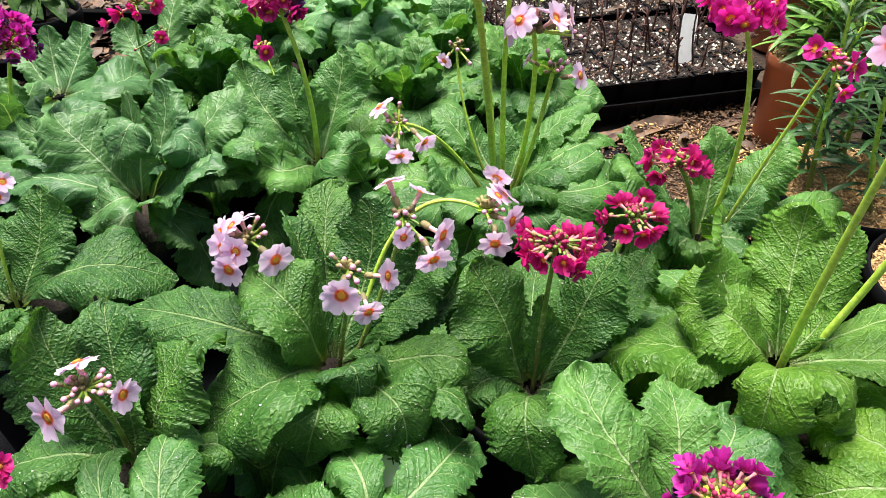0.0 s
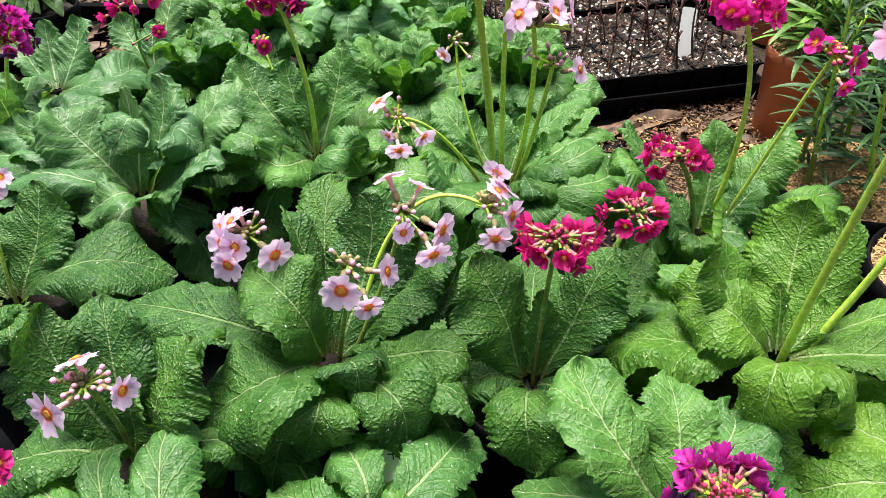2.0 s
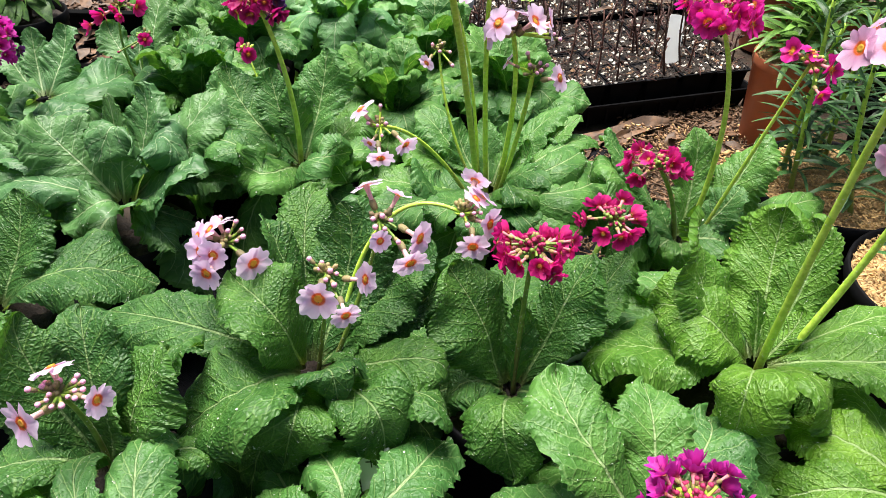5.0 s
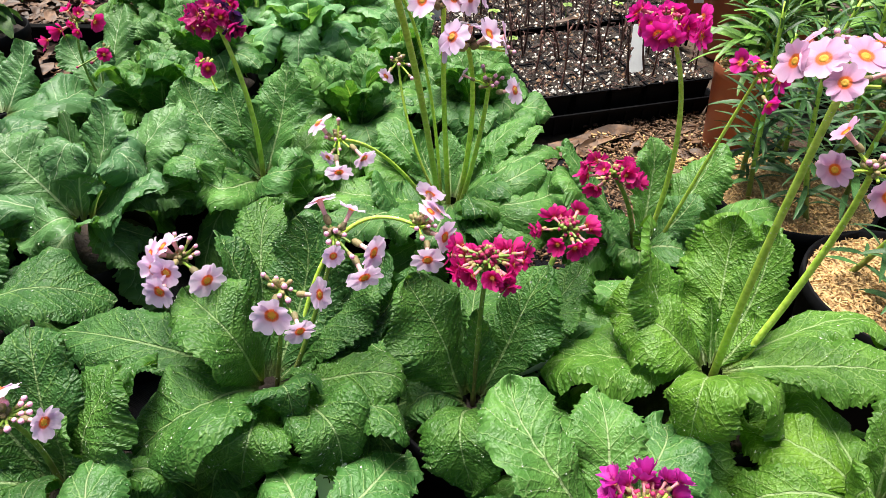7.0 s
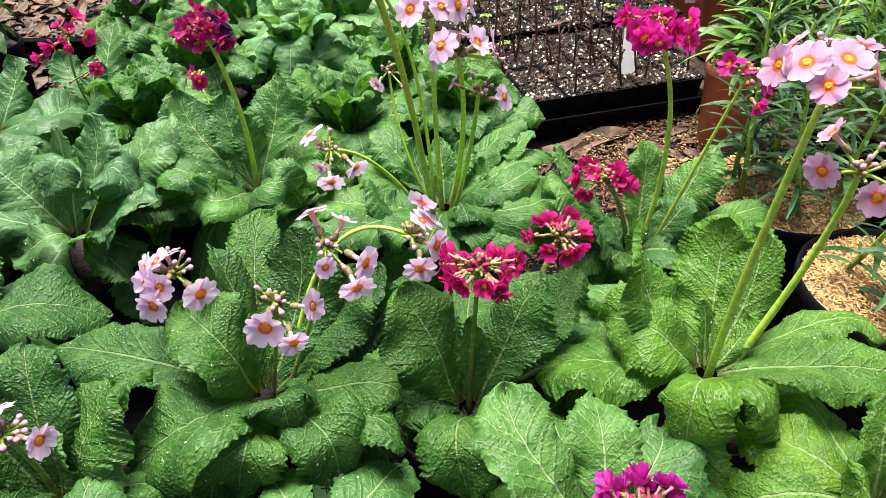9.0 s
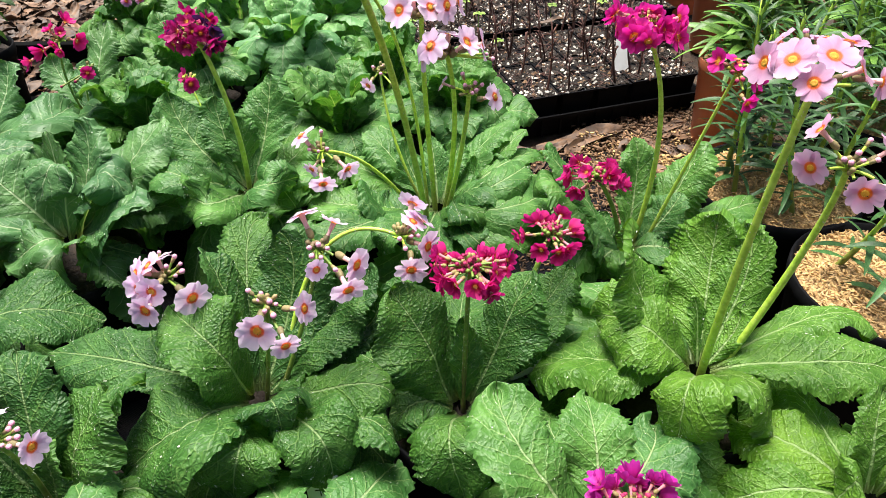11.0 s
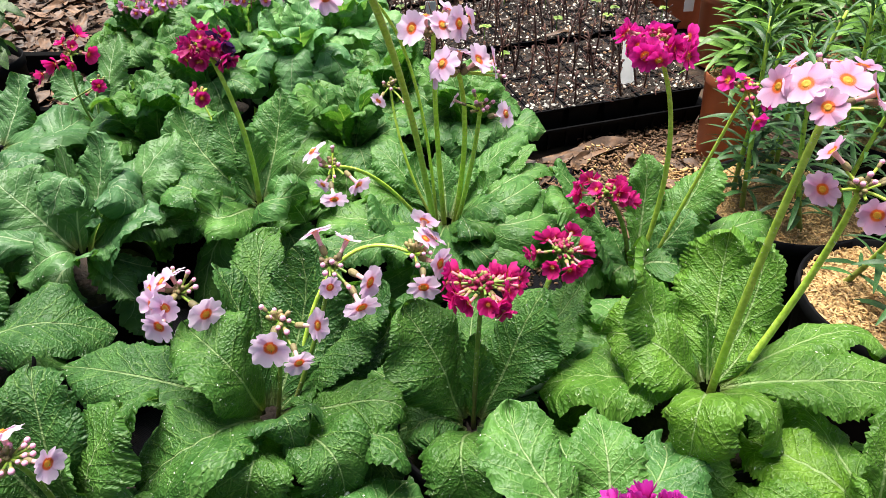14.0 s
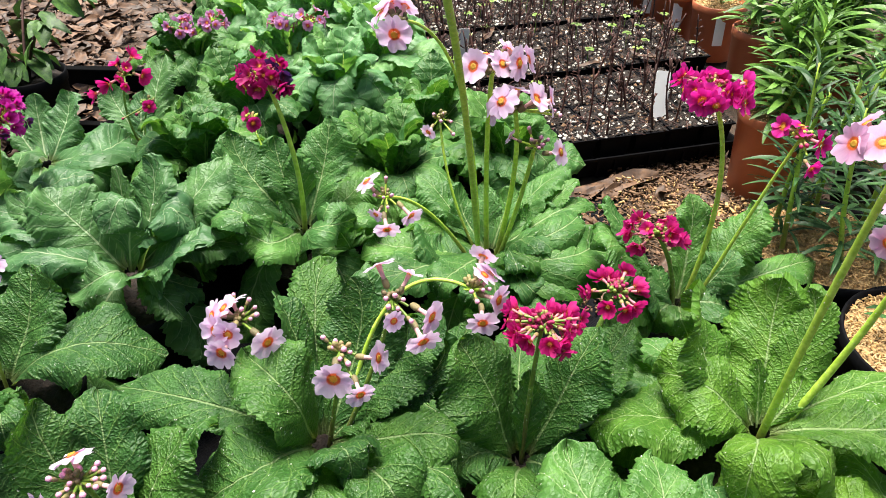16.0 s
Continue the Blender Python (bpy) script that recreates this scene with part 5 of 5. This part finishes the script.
leaves(pl, [
    (176, 12.4, -2, 8.4, 0.1, 0.5, 7.6, 0),
    (156, 8.1, 1.8, 4.3, 1.4, 3, 6.4, -35),
    (-119, 7.6, -1.4, 6.4, -0.5, 3.4, 5.2, 10),
    (-58, 6.4, -1.5, 4.8, -1.2, 2.2, 4.6, -14),
    (73, 7.3, 8, 5.2, -0, 3.3, 7.2, 0),
    (138, 6.7, 9.3, 5.7, 1.1, 6.1, 5.6, 0),
    (58, 7.1, 7.8, 5.4, -1.1, 4.7, 4, 0),
    (104, 2.6, 3.9, 2, -0.3, 2.4, 1.4, 0),
    (34, 3.6, 2.7, 2.5, -0.4, 1.1, 2, 0),
    (-9, 14.2, -0.5, 7.2, -0.9, 1.5, 5.4, 0),
    (6, 14.2, -0.5, 10.1, 1.8, 1.2, 4.0, -25),
    (-44, 6.7, -10, 4, -0.6, -5, 7.5, 0),
])
leaves(pl, [
    (126, 9.5, -3, 4.5, -1.9, 0, 5.7, 0),
    (136, 11.4, -1, 9.5, -1.2, 0.5, 3.4, 0),
    (135, 12.1, -2, 10, 1.2, -1.5, 4.1, 0),
    (119, 13.2, -2, 9.8, 2.4, -1, 5.4, 0),
], tone="fresh")
scape(pl, (1, -1.4, 22), (-0.2, -1.4, 10.1), 1.85, 'rose', [
    (-2.2, -1, 2.2, 2.4),
    (-0.1, -1, 2.3, 2.5),
    (-1.5, -2.3, 1.5, 2),
    (-3.1, -0.1, 1.7, 2.3),
    (-2, 1.1, 2.3, 2),
    (1.8, -0.8, 1.4, 2.1),
    (1.8, 0.9, 2.2, 2.1),
    (3, -0.9, 0.7, 1.9),
    (0.6, 1.1, 2.4, 1.7),
    (-0.4, 1.7, 2.7, 0),
    (-0.1, 1, 2.6, 0),
    (-1.1, 1.2, 2.4, 0),
])
scape(pl, (5.5, -0.2, 16), (5, 0.6, 9.1), 1.70, 'rose', [
    (-3.1, -1.1, 1, 2.2),
    (-1.9, 0.9, 2.3, 2.1),
    (-0.5, -2.8, 0.2, 2.3),
    (2.4, -0, 1.4, 2.2),
    (2.1, -1.9, -0.1, 1.8),
    (0.5, 0.2, 1.2, 0),
    (1.3, 0.7, 1.7, 0),
    (-0.3, -0.5, 0.9, 0),
    (0.5, -0.5, 1, 0),
    (-0.8, -0.4, 1.1, 0),
    (1.5, -0.4, 0.9, 0),
])
filler(pl, 4, 403)
rain(pl)
pl = primrose(-0.200, 0.277, 0.195, 'mid', 'pink')
leaves(pl, [
    (38, 5.6, 6.6, 3, -0.5, 3.7, 6.2, 0),
    (136, 5.8, 8.8, 3.8, 0.9, 5.7, 4.8, 0),
    (105, 6.2, 7.4, 3, -0.2, 5.9, 5.3, 0),
    (-176, 9.4, -2.5, 4.1, 0.8, 1.5, 6, 0),
    (-1, 6.9, -2, 5.9, -0.1, 1, 2.6, 0),
    (55, 1.8, 4.2, 1.1, 0.1, 2.4, 3.7, 0),
    (145, 3.4, 3.6, 2.4, 0.5, 1.8, 2.2, 0),
    (47, 8.2, 4.1, 5.2, 0.3, 3.5, 4.5, 0),
])
scape(pl, (-0.6, -0.4, 6.5), (-0.2, 0.3, 2.8), 1.20, 'pink', deep=True, rows=[
    (-1.1, -2.2, 0.2, 2.7),
    (-0.3, 0.8, 1.5, 2.5),
    (2.7, -1, 0.7, 2.1),
    (-0.7, -0.2, 1, 0),
    (-0.1, -0.7, 0.8, 0),
    (1.2, 0.2, 1, 0),
    (1.4, -0.4, 0.8, 0),
    (1, -1.5, 0.7, 0),
    (-0.2, -1, 0.6, 0),
    (0.1, 0.4, 0.8, 0),
    (1.1, -0.8, 0.7, 0),
] + [(1.6 * math.cos(2.4 * k) + 0.3, 1.2 * math.sin(2.4 * k) - 0.4, 0.9 + 0.3 * math.sin(5 * k), 0) for k in range(9)])
filler(pl, 4, 404)
rain(pl)
pl = primrose(-0.140, 0.150, 0.180, 'fresh', 'red')
leaves(pl, [
    (101, 14.2, 2, 9.6, 0.6, 3.8, 4.5, 0),
    (115, 13.9, 1.5, 10.3, 1.6, 3.5, 2.8, 0),
    (143, 17.7, -1, 11.9, -1.6, 2, 2.5, 0),
])
scape(pl, (-8.7, 5.9, 9), (-10.3, 4.1, 6), 1.00, 'red', [
    (1.3, -0.3, 1.2, 1.2),
    (1, -0.5, 0.7, 1.3),
])
filler(pl, 4, 405)
rain(pl)
pl = primrose(0.141, 0.235, 0.190, 'fresh', 'wine')
leaves(pl, [
    (127, 9.2, 5, 4.7, 1.8, 4, 5.8, 0),
    (87, 7.7, 3, 3.8, -0.1, 3, 4.8, 0),
    (56, 9.8, -0.3, 6.7, -0.9, 0.5, 6.4, 0),
    (101, 11.1, -2, 8.4, -0.3, -1, 4, 0),
    (38, 16.1, -5, 9.9, -0.9, -3, 4, 0),
    (54, 21.4, -9, 14.6, -0.2, -7, 4.4, 0),
    (158, 10.1, -4, 4.7, 0.9, 0, 3.9, 0),
    (10, 10.1, -4, 4.8, 0.5, 0, 5, 0),
])
scape(pl, (1.0, -1.8, 4.0), (1, -1.1, 1.8), 1.50, 'wine', dense=(46, 1.5, 31, 1.0))
filler(pl, 4, 406)
rain(pl)
pl = primrose(-0.043, 0.231, 0.185, 'fresh', '')
leaves(pl, [
    (114, 7.6, -1.5, 2.5, -0.4, 1.5, 4, 0),
    (54, 10.1, -2.5, 4.7, -0.9, 0.5, 4.9, 0),
    (115, 17.1, -6.5, 8.6, 2.5, -3.5, 4.1, 0),
    (156, 7.3, -1.5, 3.4, 0.4, 0.5, 3.2, 0),
    (-4, 3.5, -2.5, 1.3, -0.6, 1.5, 4.4, 0),
])
filler(pl, 4, 407)
rain(pl)
pl = primrose(0.325, 0.256, 0.180, 'bright', '')
leaves(pl, [
    (131, 9.3, -1, 4.7, 1, 1, 5.4, 0),
    (98, 10.2, -1, 5.9, -0, -0, 5.1, 0),
    (170, 9.6, -4, 6.5, 0.6, -0, 4.4, 0),
    (75, 4.1, 4.9, 2, 0.4, 3.5, 3.4, 0),
    (179, 2.4, -2, 2.1, 0.6, 2, 3.9, 0),
    (28, 10.3, -1, 2.8, -0.2, 2, 3.6, 0),
])
filler(pl, 4, 408)
rain(pl)
pl = primrose(-0.350, 0.429, 0.190, 'mid', 'pink')
leaves(pl, [
    (67, 6.5, 6.6, 3.5, -0.7, 3.4, 7.3, 0),
    (13, 12.8, -1, 7, -0.7, 3, 7.6, 0),
    (-63, 6.8, -2, 6.7, 0.5, 1.5, 3.1, 0),
    (-90, 6.1, -1, 4.4, 1.6, 2, 3.8, 0),
    (-35, 3.8, -1, 4, -1.2, 1, 2, 0),
    (130, 6.5, 4.5, 3.1, 0.6, 1.6, 4.3, 0),
    (116, 7.8, 3.1, 4.4, 0, 1.2, 3.3, 0),
])
scape(pl, (0.8, 2.4, 9), (0.5, 0.7, 3.8), 1.00, 'pink', [
    (1.6, -0.6, 0.8, 1.7),
    (1.3, -1.4, -0.1, 1.7),
])
filler(pl, 4, 409)
rain(pl)
pl = primrose(-0.287, 0.569, 0.200, 'blue', '')
leaves(pl, [
    (158, 8, 6.6, 4.4, 0.7, 4.1, 7.6, 0),
    (70, 5.3, 8.6, 3.7, -1.4, 5.3, 5.5, 0),
    (44, 11.5, 6.4, 8.1, -0.9, 4.7, 6.8, 0),
    (-111, 1.6, 4.2, -0.9, 0.8, 6.3, 6.4, 0),
    (-4, 6.4, 3.2, 3.9, 1.3, 5, 7.2, 0),
    (4, 7.5, 3.8, 5, -1.8, 1.8, 7.6, 0),
    (174, 12.8, -0.5, 5.7, 2.8, 2.5, 4.5, 0),
    (-141, 5.5, -1, 2.9, 3.5, 2, 4.6, 0),
    (164, 14.9, 2.9, 11, -0, 3, 4.7, 0),
    (164, 18.3, -1, 10.7, 1.7, 2, 5, 0),
    (-9, 5.2, -5, 4.1, -1.9, -2.5, 3.4, 0),
    (10, 6.1, -4, 4.3, -1.9, -2, 3.8, 0),
])
leaves(pl, [
    (-48, 5.1, 1.5, 5.1, -1.1, 1.5, 2, 0),
    (99, 3.5, 8.2, 2.5, -0.4, 6.4, 2.2, 0),
    (23, 11.5, -3, 8.6, 0.1, 0, 5.7, 0),
    (180, 15.9, -4, 10.1, 0, 0, 6.2, 0),
    (162, 9.8, 6, 8.9, 0.8, 4.8, 3.3, 0),
    (168, 13.3, 0.5, 8.4, 0.8, 3, 3.9, 0),
    (34, 12.4, 0, 8.8, -0.9, 2, 4.9, 0),
    (1, 8.1, 3.5, 5.3, -2.3, 2.5, 5.4, 0),
    (179, 6.3, -3, 2.0, 1.3, -1, 3.6, 0),
    (-38, 7.5, -3.5, 5.0, -0.4, -1.5, 3.6, 0),
])
filler(pl, 4, 410)
rain(pl)
pl = primrose(-0.130, 0.639, 0.200, 'fresh', 'crimson')
leaves(pl, [
    (142, 9.7, 7.1, 6, 0.9, 3.4, 6.1, 0),
    (120, 5.8, 7.1, 3.7, 0.3, 3.1, 4.5, 0),
    (67, 7.6, 8.3, 4.4, -0.2, 3.9, 6, 0),
    (39, 9.4, 2.6, 5.8, 0.4, -0.1, 6.3, 0),
    (-174, 9.2, 2.5, 4.9, 4.2, 4, 4.5, 0),
    (-145, 7.1, 1, 6.1, 6.5, 3.5, 5, 0),
    (-30, 6.8, 2, 5.9, -4.6, 3.5, 4.1, 0),
    (-165, 2, 2.4, 1.9, 0.5, 1, 3.2, 0),
    (170, 11.4, -6, 7.2, 2.7, -2, 6.4, 0),
    (168, 6.1, -7, 0.1, 1, -4, 5.5, 0),
    (-18, 3.3, -0.1, 5.7, -1.3, -2, 7.6, 0),
    (157, 10.1, 3.6, 7.3, 1, 1.7, 5.2, 0),
])
leaves(pl, [
    (5, 8.1, 0, 5.9, -3, 2, 3.8, 0),
    (102, 3.1, 5.9, 2, -0.3, 1.4, 3.6, 0),
    (-171, 6.7, -1, 3.8, 4.2, 0.5, 4.2, 0),
    (169, 11.8, -5, 8.0, 1.9, -3, 4, 0),
])
scape(pl, (-2, 0.8, 15), (-0.1, 0.2, 7.3), 1.70, 'crimson', dense=(34, 1.85, 41, 0))
scape(pl, (-5.4, 6.6, 8), (-3.9, 4.4, 5.5), 0.80, 'crimson', [
    (0.4, -1.1, 0.3, 1.7),
    (-0.3, -0.2, 0.6, 1.4),
])
filler(pl, 4, 411)
rain(pl)
pl = primrose(0.064, 0.620, 0.180, 'fresh', 'pink')
leaves(pl, [
    (180, 7.9, 2.3, 4.8, 2, 0.2, 7.6, 0),
    (180, 11.9, 1.4, 9.3, 2, 1, 6.9, 0),
    (4, 12.4, 0.5, 5.4, -8, 3.5, 5.8, 0),
    (10, 9.6, 2.5, 4.3, -6, 4.5, 3.9, 0),
    (26, 6.8, 3.2, 5.6, -0.5, 1.5, 4.3, 0),
    (37, 11.6, 4.5, 7.4, 0.7, 3.3, 5.1, 0),
    (27, 11, 4.2, 7.1, -0.2, 3.1, 3.6, 0),
    (27, 4.5, 3.5, 3.2, -0.5, 0.4, 3.1, 0),
    (-80, 6.2, 3.5, 9.2, -0.1, 3, 2.5, 0),
    (136, 10.2, 3.7, 7.2, -0.1, 2.9, 4.9, 0),
    (96, 5, 4.4, 3, -0.2, 2.2, 3, 0),
    (-125, 9.7, -0.5, 9.1, 0.7, 2, 4.3, 0),
])
leaves(pl, [
    (-151, 14.2, 0, 12.4, 1.8, 2, 5, 0),
    (122, 5.9, 4.4, 3.9, 0.6, 1.9, 3.5, 0),
    (-61, 8.9, -1, 9.6, -2.5, 2, 3.3, 0),
    (-107, 9.9, -1, 10.2, 1, 2, 3.1, 0),
    (147, 11.1, 1.9, 7.8, 0.2, 1, 5.6, 0),
    (2, 13.7, -2, 8.5, -4.8, 1, 6.1, 0),
    (-32, 11.2, 0, 8.8, -4.8, 2, 4.4, 0),
    (-69, 11.6, -1, 10.8, -1.4, 1, 3.6, 0),
    (-91, 10.8, -1, 10.9, -0.2, 2, 2.6, 0),
    (-27, 8.4, 1.5, 5.9, -2.3, 4, 4.4, 0),
    (-49, 8.7, 1, 6.9, -2.5, 3.5, 3.6, 0),
    (57, 4.8, 4.5, 2.5, -0.1, 1.8, 2.9, 0),
])
leaves(pl, [
    (28, 13.1, 1, 7.6, -2.2, 3, 3.7, 0),
])
scape(pl, (-1.1, -5.4, 21), (-0.9, -1.9, 11.6), 1.65, 'pink', [
    (-1.7, -1.7, 1, 2.9),
    (2, -1.3, 1.1, 2.8),
    (0.7, -0.7, 0.8, 2.4),
    (-0.6, 0.4, 1.3, 2.3),
    (2.9, 0.3, 0.8, 2.6),
    (1.5, 0.9, 1.3, 2.6),
    (1.1, 1.3, 1.5, 0),
])
scape(pl, (0.8, -6.5, 18), (1.6, -2.8, 9.7), 1.65, 'pink', [
    (-1.4, -1.6, 1.5, 2.8),
    (1.5, -1, 1.4, 2.7),
    (0.2, 0.4, 1.6, 2.3),
    (2.8, -0.6, 1, 2.7),
    (-2.1, -0.9, 0.4, 2.6),
    (3.3, -0.6, 0.2, 0),
    (3.8, -0.7, -0.2, 0),
])
scape(pl, (2.5, -7.5, 15), (2, -3.9, 7.3), 1.5, 'pink', [
    (2, -1.5, 0.4, 2.3),
    (-2.1, -0.1, 1.1, 1.4),
    (-0.5, 0.8, 1.6, 0),
    (-0.4, -0.4, 1.1, 0),
    (0.6, 0, 1.1, 0),
    (1.2, -0.1, 0.9, 0),
    (0.6, -0.9, 0.8, 0),
    (0.2, -1.3, 0.7, 0),
])
scape(pl, (-8.6, -8.1, 26), (-3.4, -0.6, 17.8), 1.00, 'pink', [
    (-0.2, -2.6, -0.2, 2.7),
    (-1.2, -0.1, 0.7, 2.6),
    (-0.6, 0.8, 1, 2.6),
    (-1.5, -0.5, -0.8, 2.3),
    (0.6, 0.6, 0.9, 2.3),
])
scape(pl, (-6.2, -32.3, 36), (-3.7, -13.9, 21), 1.7, 'pink', [
    (-0.1, -0.1, 0.3, 0),
    (0.2, 0, 0.4, 0),
    (0.2, -0.4, 0.2, 0),
])
scape(pl, (-10.2, -7, 10), (-6.3, -2.7, 6), 1.30, 'pink', [
    (-1.6, 0.2, 1.6, 2.6),
    (0.2, -3.3, -1.2, 2.4),
    (2.2, -2, -0.6, 2.3),
    (-0.8, -1.7, -0.7, 1.5),
    (0.1, 0.8, 1.7, 0),
    (-0.1, -1.3, 0.8, 0),
    (0.7, -0.9, 0.8, 0),
    (0.3, -1.9, 0.1, 0),
    (-1, -0.9, 0.8, 0),
])
scape(pl, (-5.1, 4.6, 12), (-3.9, 2.1, 5.6), 1.00, 'pink', [
    (-0.7, -0.6, 0.8, 0),
    (0.4, -0.2, 0.7, 0),
    (1.2, -0.8, 0, 0),
    (-1.2, -1.7, -0.7, 1.7),
    (0.1, -1.1, 0.2, 0),
    (1.4, -1.6, -1.1, 0),
])
filler(pl, 4, 412)
rain(pl)
pl = primrose(0.233, 0.520, 0.190, 'fresh', 'magenta')
leaves(pl, [
    (79, 6.1, 7.2, 4.2, -0.7, 4.7, 4.2, 0),
    (36, 8.6, 7, 6.2, -0.8, 4.1, 5.2, 0),
    (21, 5.5, 3.3, 3.8, -0.4, 2, 3.9, 0),
    (156, 2.5, 2.4, 1.2, 1.6, 0.8, 4.1, 0),
    (22, 17.3, -1.5, 9.6, -1.5, 1, 4, 0),
    (168, 6.4, -4, 5.1, 1.9, 0, 6.6, 0),
    (-151, 3.3, -3, 4.1, 1.6, 1, 3.2, 0),
    (151, 8.2, 7, 6.9, 0.4, 6.6, 3.3, 0),
    (-4, 5.6, -3, 2.7, -1.1, 0, 6.1, 0),
    (-80, 3.2, -3, 4.2, -2.2, 1, 3, 0),
    (173, 8.3, 4.6, 6.9, -0.2, 5.7, 7.6, 0),
    (17, 10.9, -2, 6.4, -1, 0, 3.4, 0),
])
leaves(pl, [
    (180, 5.5, 3.4, 4.2, 1, 2.3, 5.8, 0),
])
scape(pl, (-4.1, -1.8, 8), (-1.8, -0.9, 4), 1.50, 'red', dense=(15, 1.65, 51, 0.5))
scape(pl, (-0.5, 2.1, 19), (1.9, 1.7, 10.5), 1.50, 'magenta', dense=(24, 2.25, 52, 0.4))
scape(pl, (6.6, -0, 16), (4.7, 0.6, 8.9), 1.10, 'magenta', [
    (-1.7, 0, 1, 2),
    (-0.1, 0.2, 1, 1.9),
    (1, -1.2, 0.1, 2.2),
    (0.1, -2.5, -1.4, 1.7),
    (-0.5, -1.3, -0.2, 0),
    (-0, -1.3, -0.1, 0),
    (-0.9, -0.9, 0.5, 0),
])
filler(pl, 4, 413)
rain(pl)
pl = primrose(-0.458, 0.784, 0.200, 'blue', '')
leaves(pl, [
    (-15, 10, -2, 8.3, -3.3, 1, 6, 0),
    (35, 5.2, 1.4, 2.3, -0.4, -1.7, 6.1, 0),
    (107, 6.3, 5.3, 4.2, 0.2, 1.8, 3.7, 0),
    (69, 6.4, 5.6, 3.5, -0.6, 2.2, 5.6, 0),
    (30, 10.1, 0, 5.2, -5.9, 2, 7.6, 0),
    (169, 9.4, -2, 0, 5.3, 1, 6.3, 0),
    (-96, 6.8, -4, 7, 2.8, 0, 3.9, 0),
    (135, 7.1, 4.7, 4.7, 0.5, 1.9, 3.8, 0),
    (17, 9.1, -6, 7.5, -2.3, -2, 7.6, 0),
])
filler(pl, 4, 414)
rain(pl)
pl = primrose(-0.362, 0.857, 0.190, 'blue', 'red')
leaves(pl, [
    (-4, 9.1, -2, 6.8, -3.5, 1, 7.5, 0),
    (136, 7.2, 4.7, 4.6, 0.3, 1.6, 4.3, 0),
    (-47, 12.2, -3, 11.1, -1.7, 0, 4.5, 0),
    (94, 4, 4.3, 2.1, 0.7, 0.9, 3.9, 0),
    (164, 11.2, -2, 2.7, 4.7, 1, 6.3, 0),
    (164, 3.7, 0.2, 0.7, 1.2, -3.7, 7.6, 0),
    (33, 5.5, 3.9, 3.5, 0.1, 1.2, 6, 0),
    (-30, 8.6, -2, 6.9, -3.1, 1, 4.9, 0),
    (-161, 7.7, -2, 3.6, 5.9, 1, 7.3, 0),
    (77, 8.2, 7.7, 5.2, -0.1, 4.7, 4.9, 0),
])
scape(pl, (2.6, -7.5, 11), (0.3, -4.1, 4.9), 1.00, 'red', [
    (1.2, 0.1, 2, 1.9),
    (-0.5, -0.1, 1.2, 1.6),
    (0.8, -0.9, 1.2, 1.2),
    (2.3, -1.1, 0.4, 2.1),
    (-1, -1.6, -0.2, 1.9),
    (-0, -1.5, 0.2, 1.2),
    (-2.6, -2, -1.2, 1.6),
    (0.8, -2.2, -0.3, 1.1),
])
scape(pl, (4, -6.3, 7), (1.7, -3.5, 3.1), 0.90, 'red', [
    (0.4, -1.1, 0.2, 1.6),
    (-1.1, -1.7, -0.6, 0),
    (-2.7, -1.9, -1, 0),
])

filler(pl, 4, 415)
rain(pl)
# ---- primroses further back ----
for k, (x, y, tone, bloom) in enumerate(((-0.245, 0.925, "fresh", 0), (-0.122, 0.982, "pale", 0), (0.010, 0.900, "fresh", 0), (-0.058, 1.091, "pale", 0), (-0.220, 1.120, "pale", 1), (-0.375, 1.140, "fresh", 1),
                                         (-0.184, 1.293, "pale", 0), (-0.087, 1.212, "pale", 0), (-0.320, 1.300, "pale", 0), (-0.258, 1.430, "fresh", 0), (-0.134, 1.408, "pale", 0), (-0.400, 1.470, "fresh", 0),
                                         (-0.193, 1.652, "pale", 0), (-0.164, 1.530, "pale", 0), (-0.314, 1.619, "pale", 0), (-0.447, 0.658, "blue", 2), (-0.506, 0.548, "mid", 0), (-0.265, 0.765, "fresh", 0),
                                         (-0.040, 0.770, "fresh", 0), (0.100, 0.790, "fresh", 0))):
    pl = primrose(x, y, 0.185 + 0.01 * math.sin(k * 2.3), tone, ("", "orchid", "wine")[bloom], 0.55)
    filler(pl, 11, 200 + k, False, 9, 0.9)
    filler(pl, 4, 300 + k, True, 0, 0.9)
    if bloom == 1:
        for j, lean in enumerate(((0.5, -3, 6.5), (4.8, -2, 6.8))):
            scape(pl, lean, (lean[0] * 0.6, -1, 4.5), 1.2, "orchid", dense=(9, 1.9, 70 + 3 * k + j, 0.5))
    if bloom == 2:
        scape(pl, (2.7, 1.2, 11.5), (1, 0.5, 6), 1.5, "wine", dense=(46, 1.4, 77, 0))
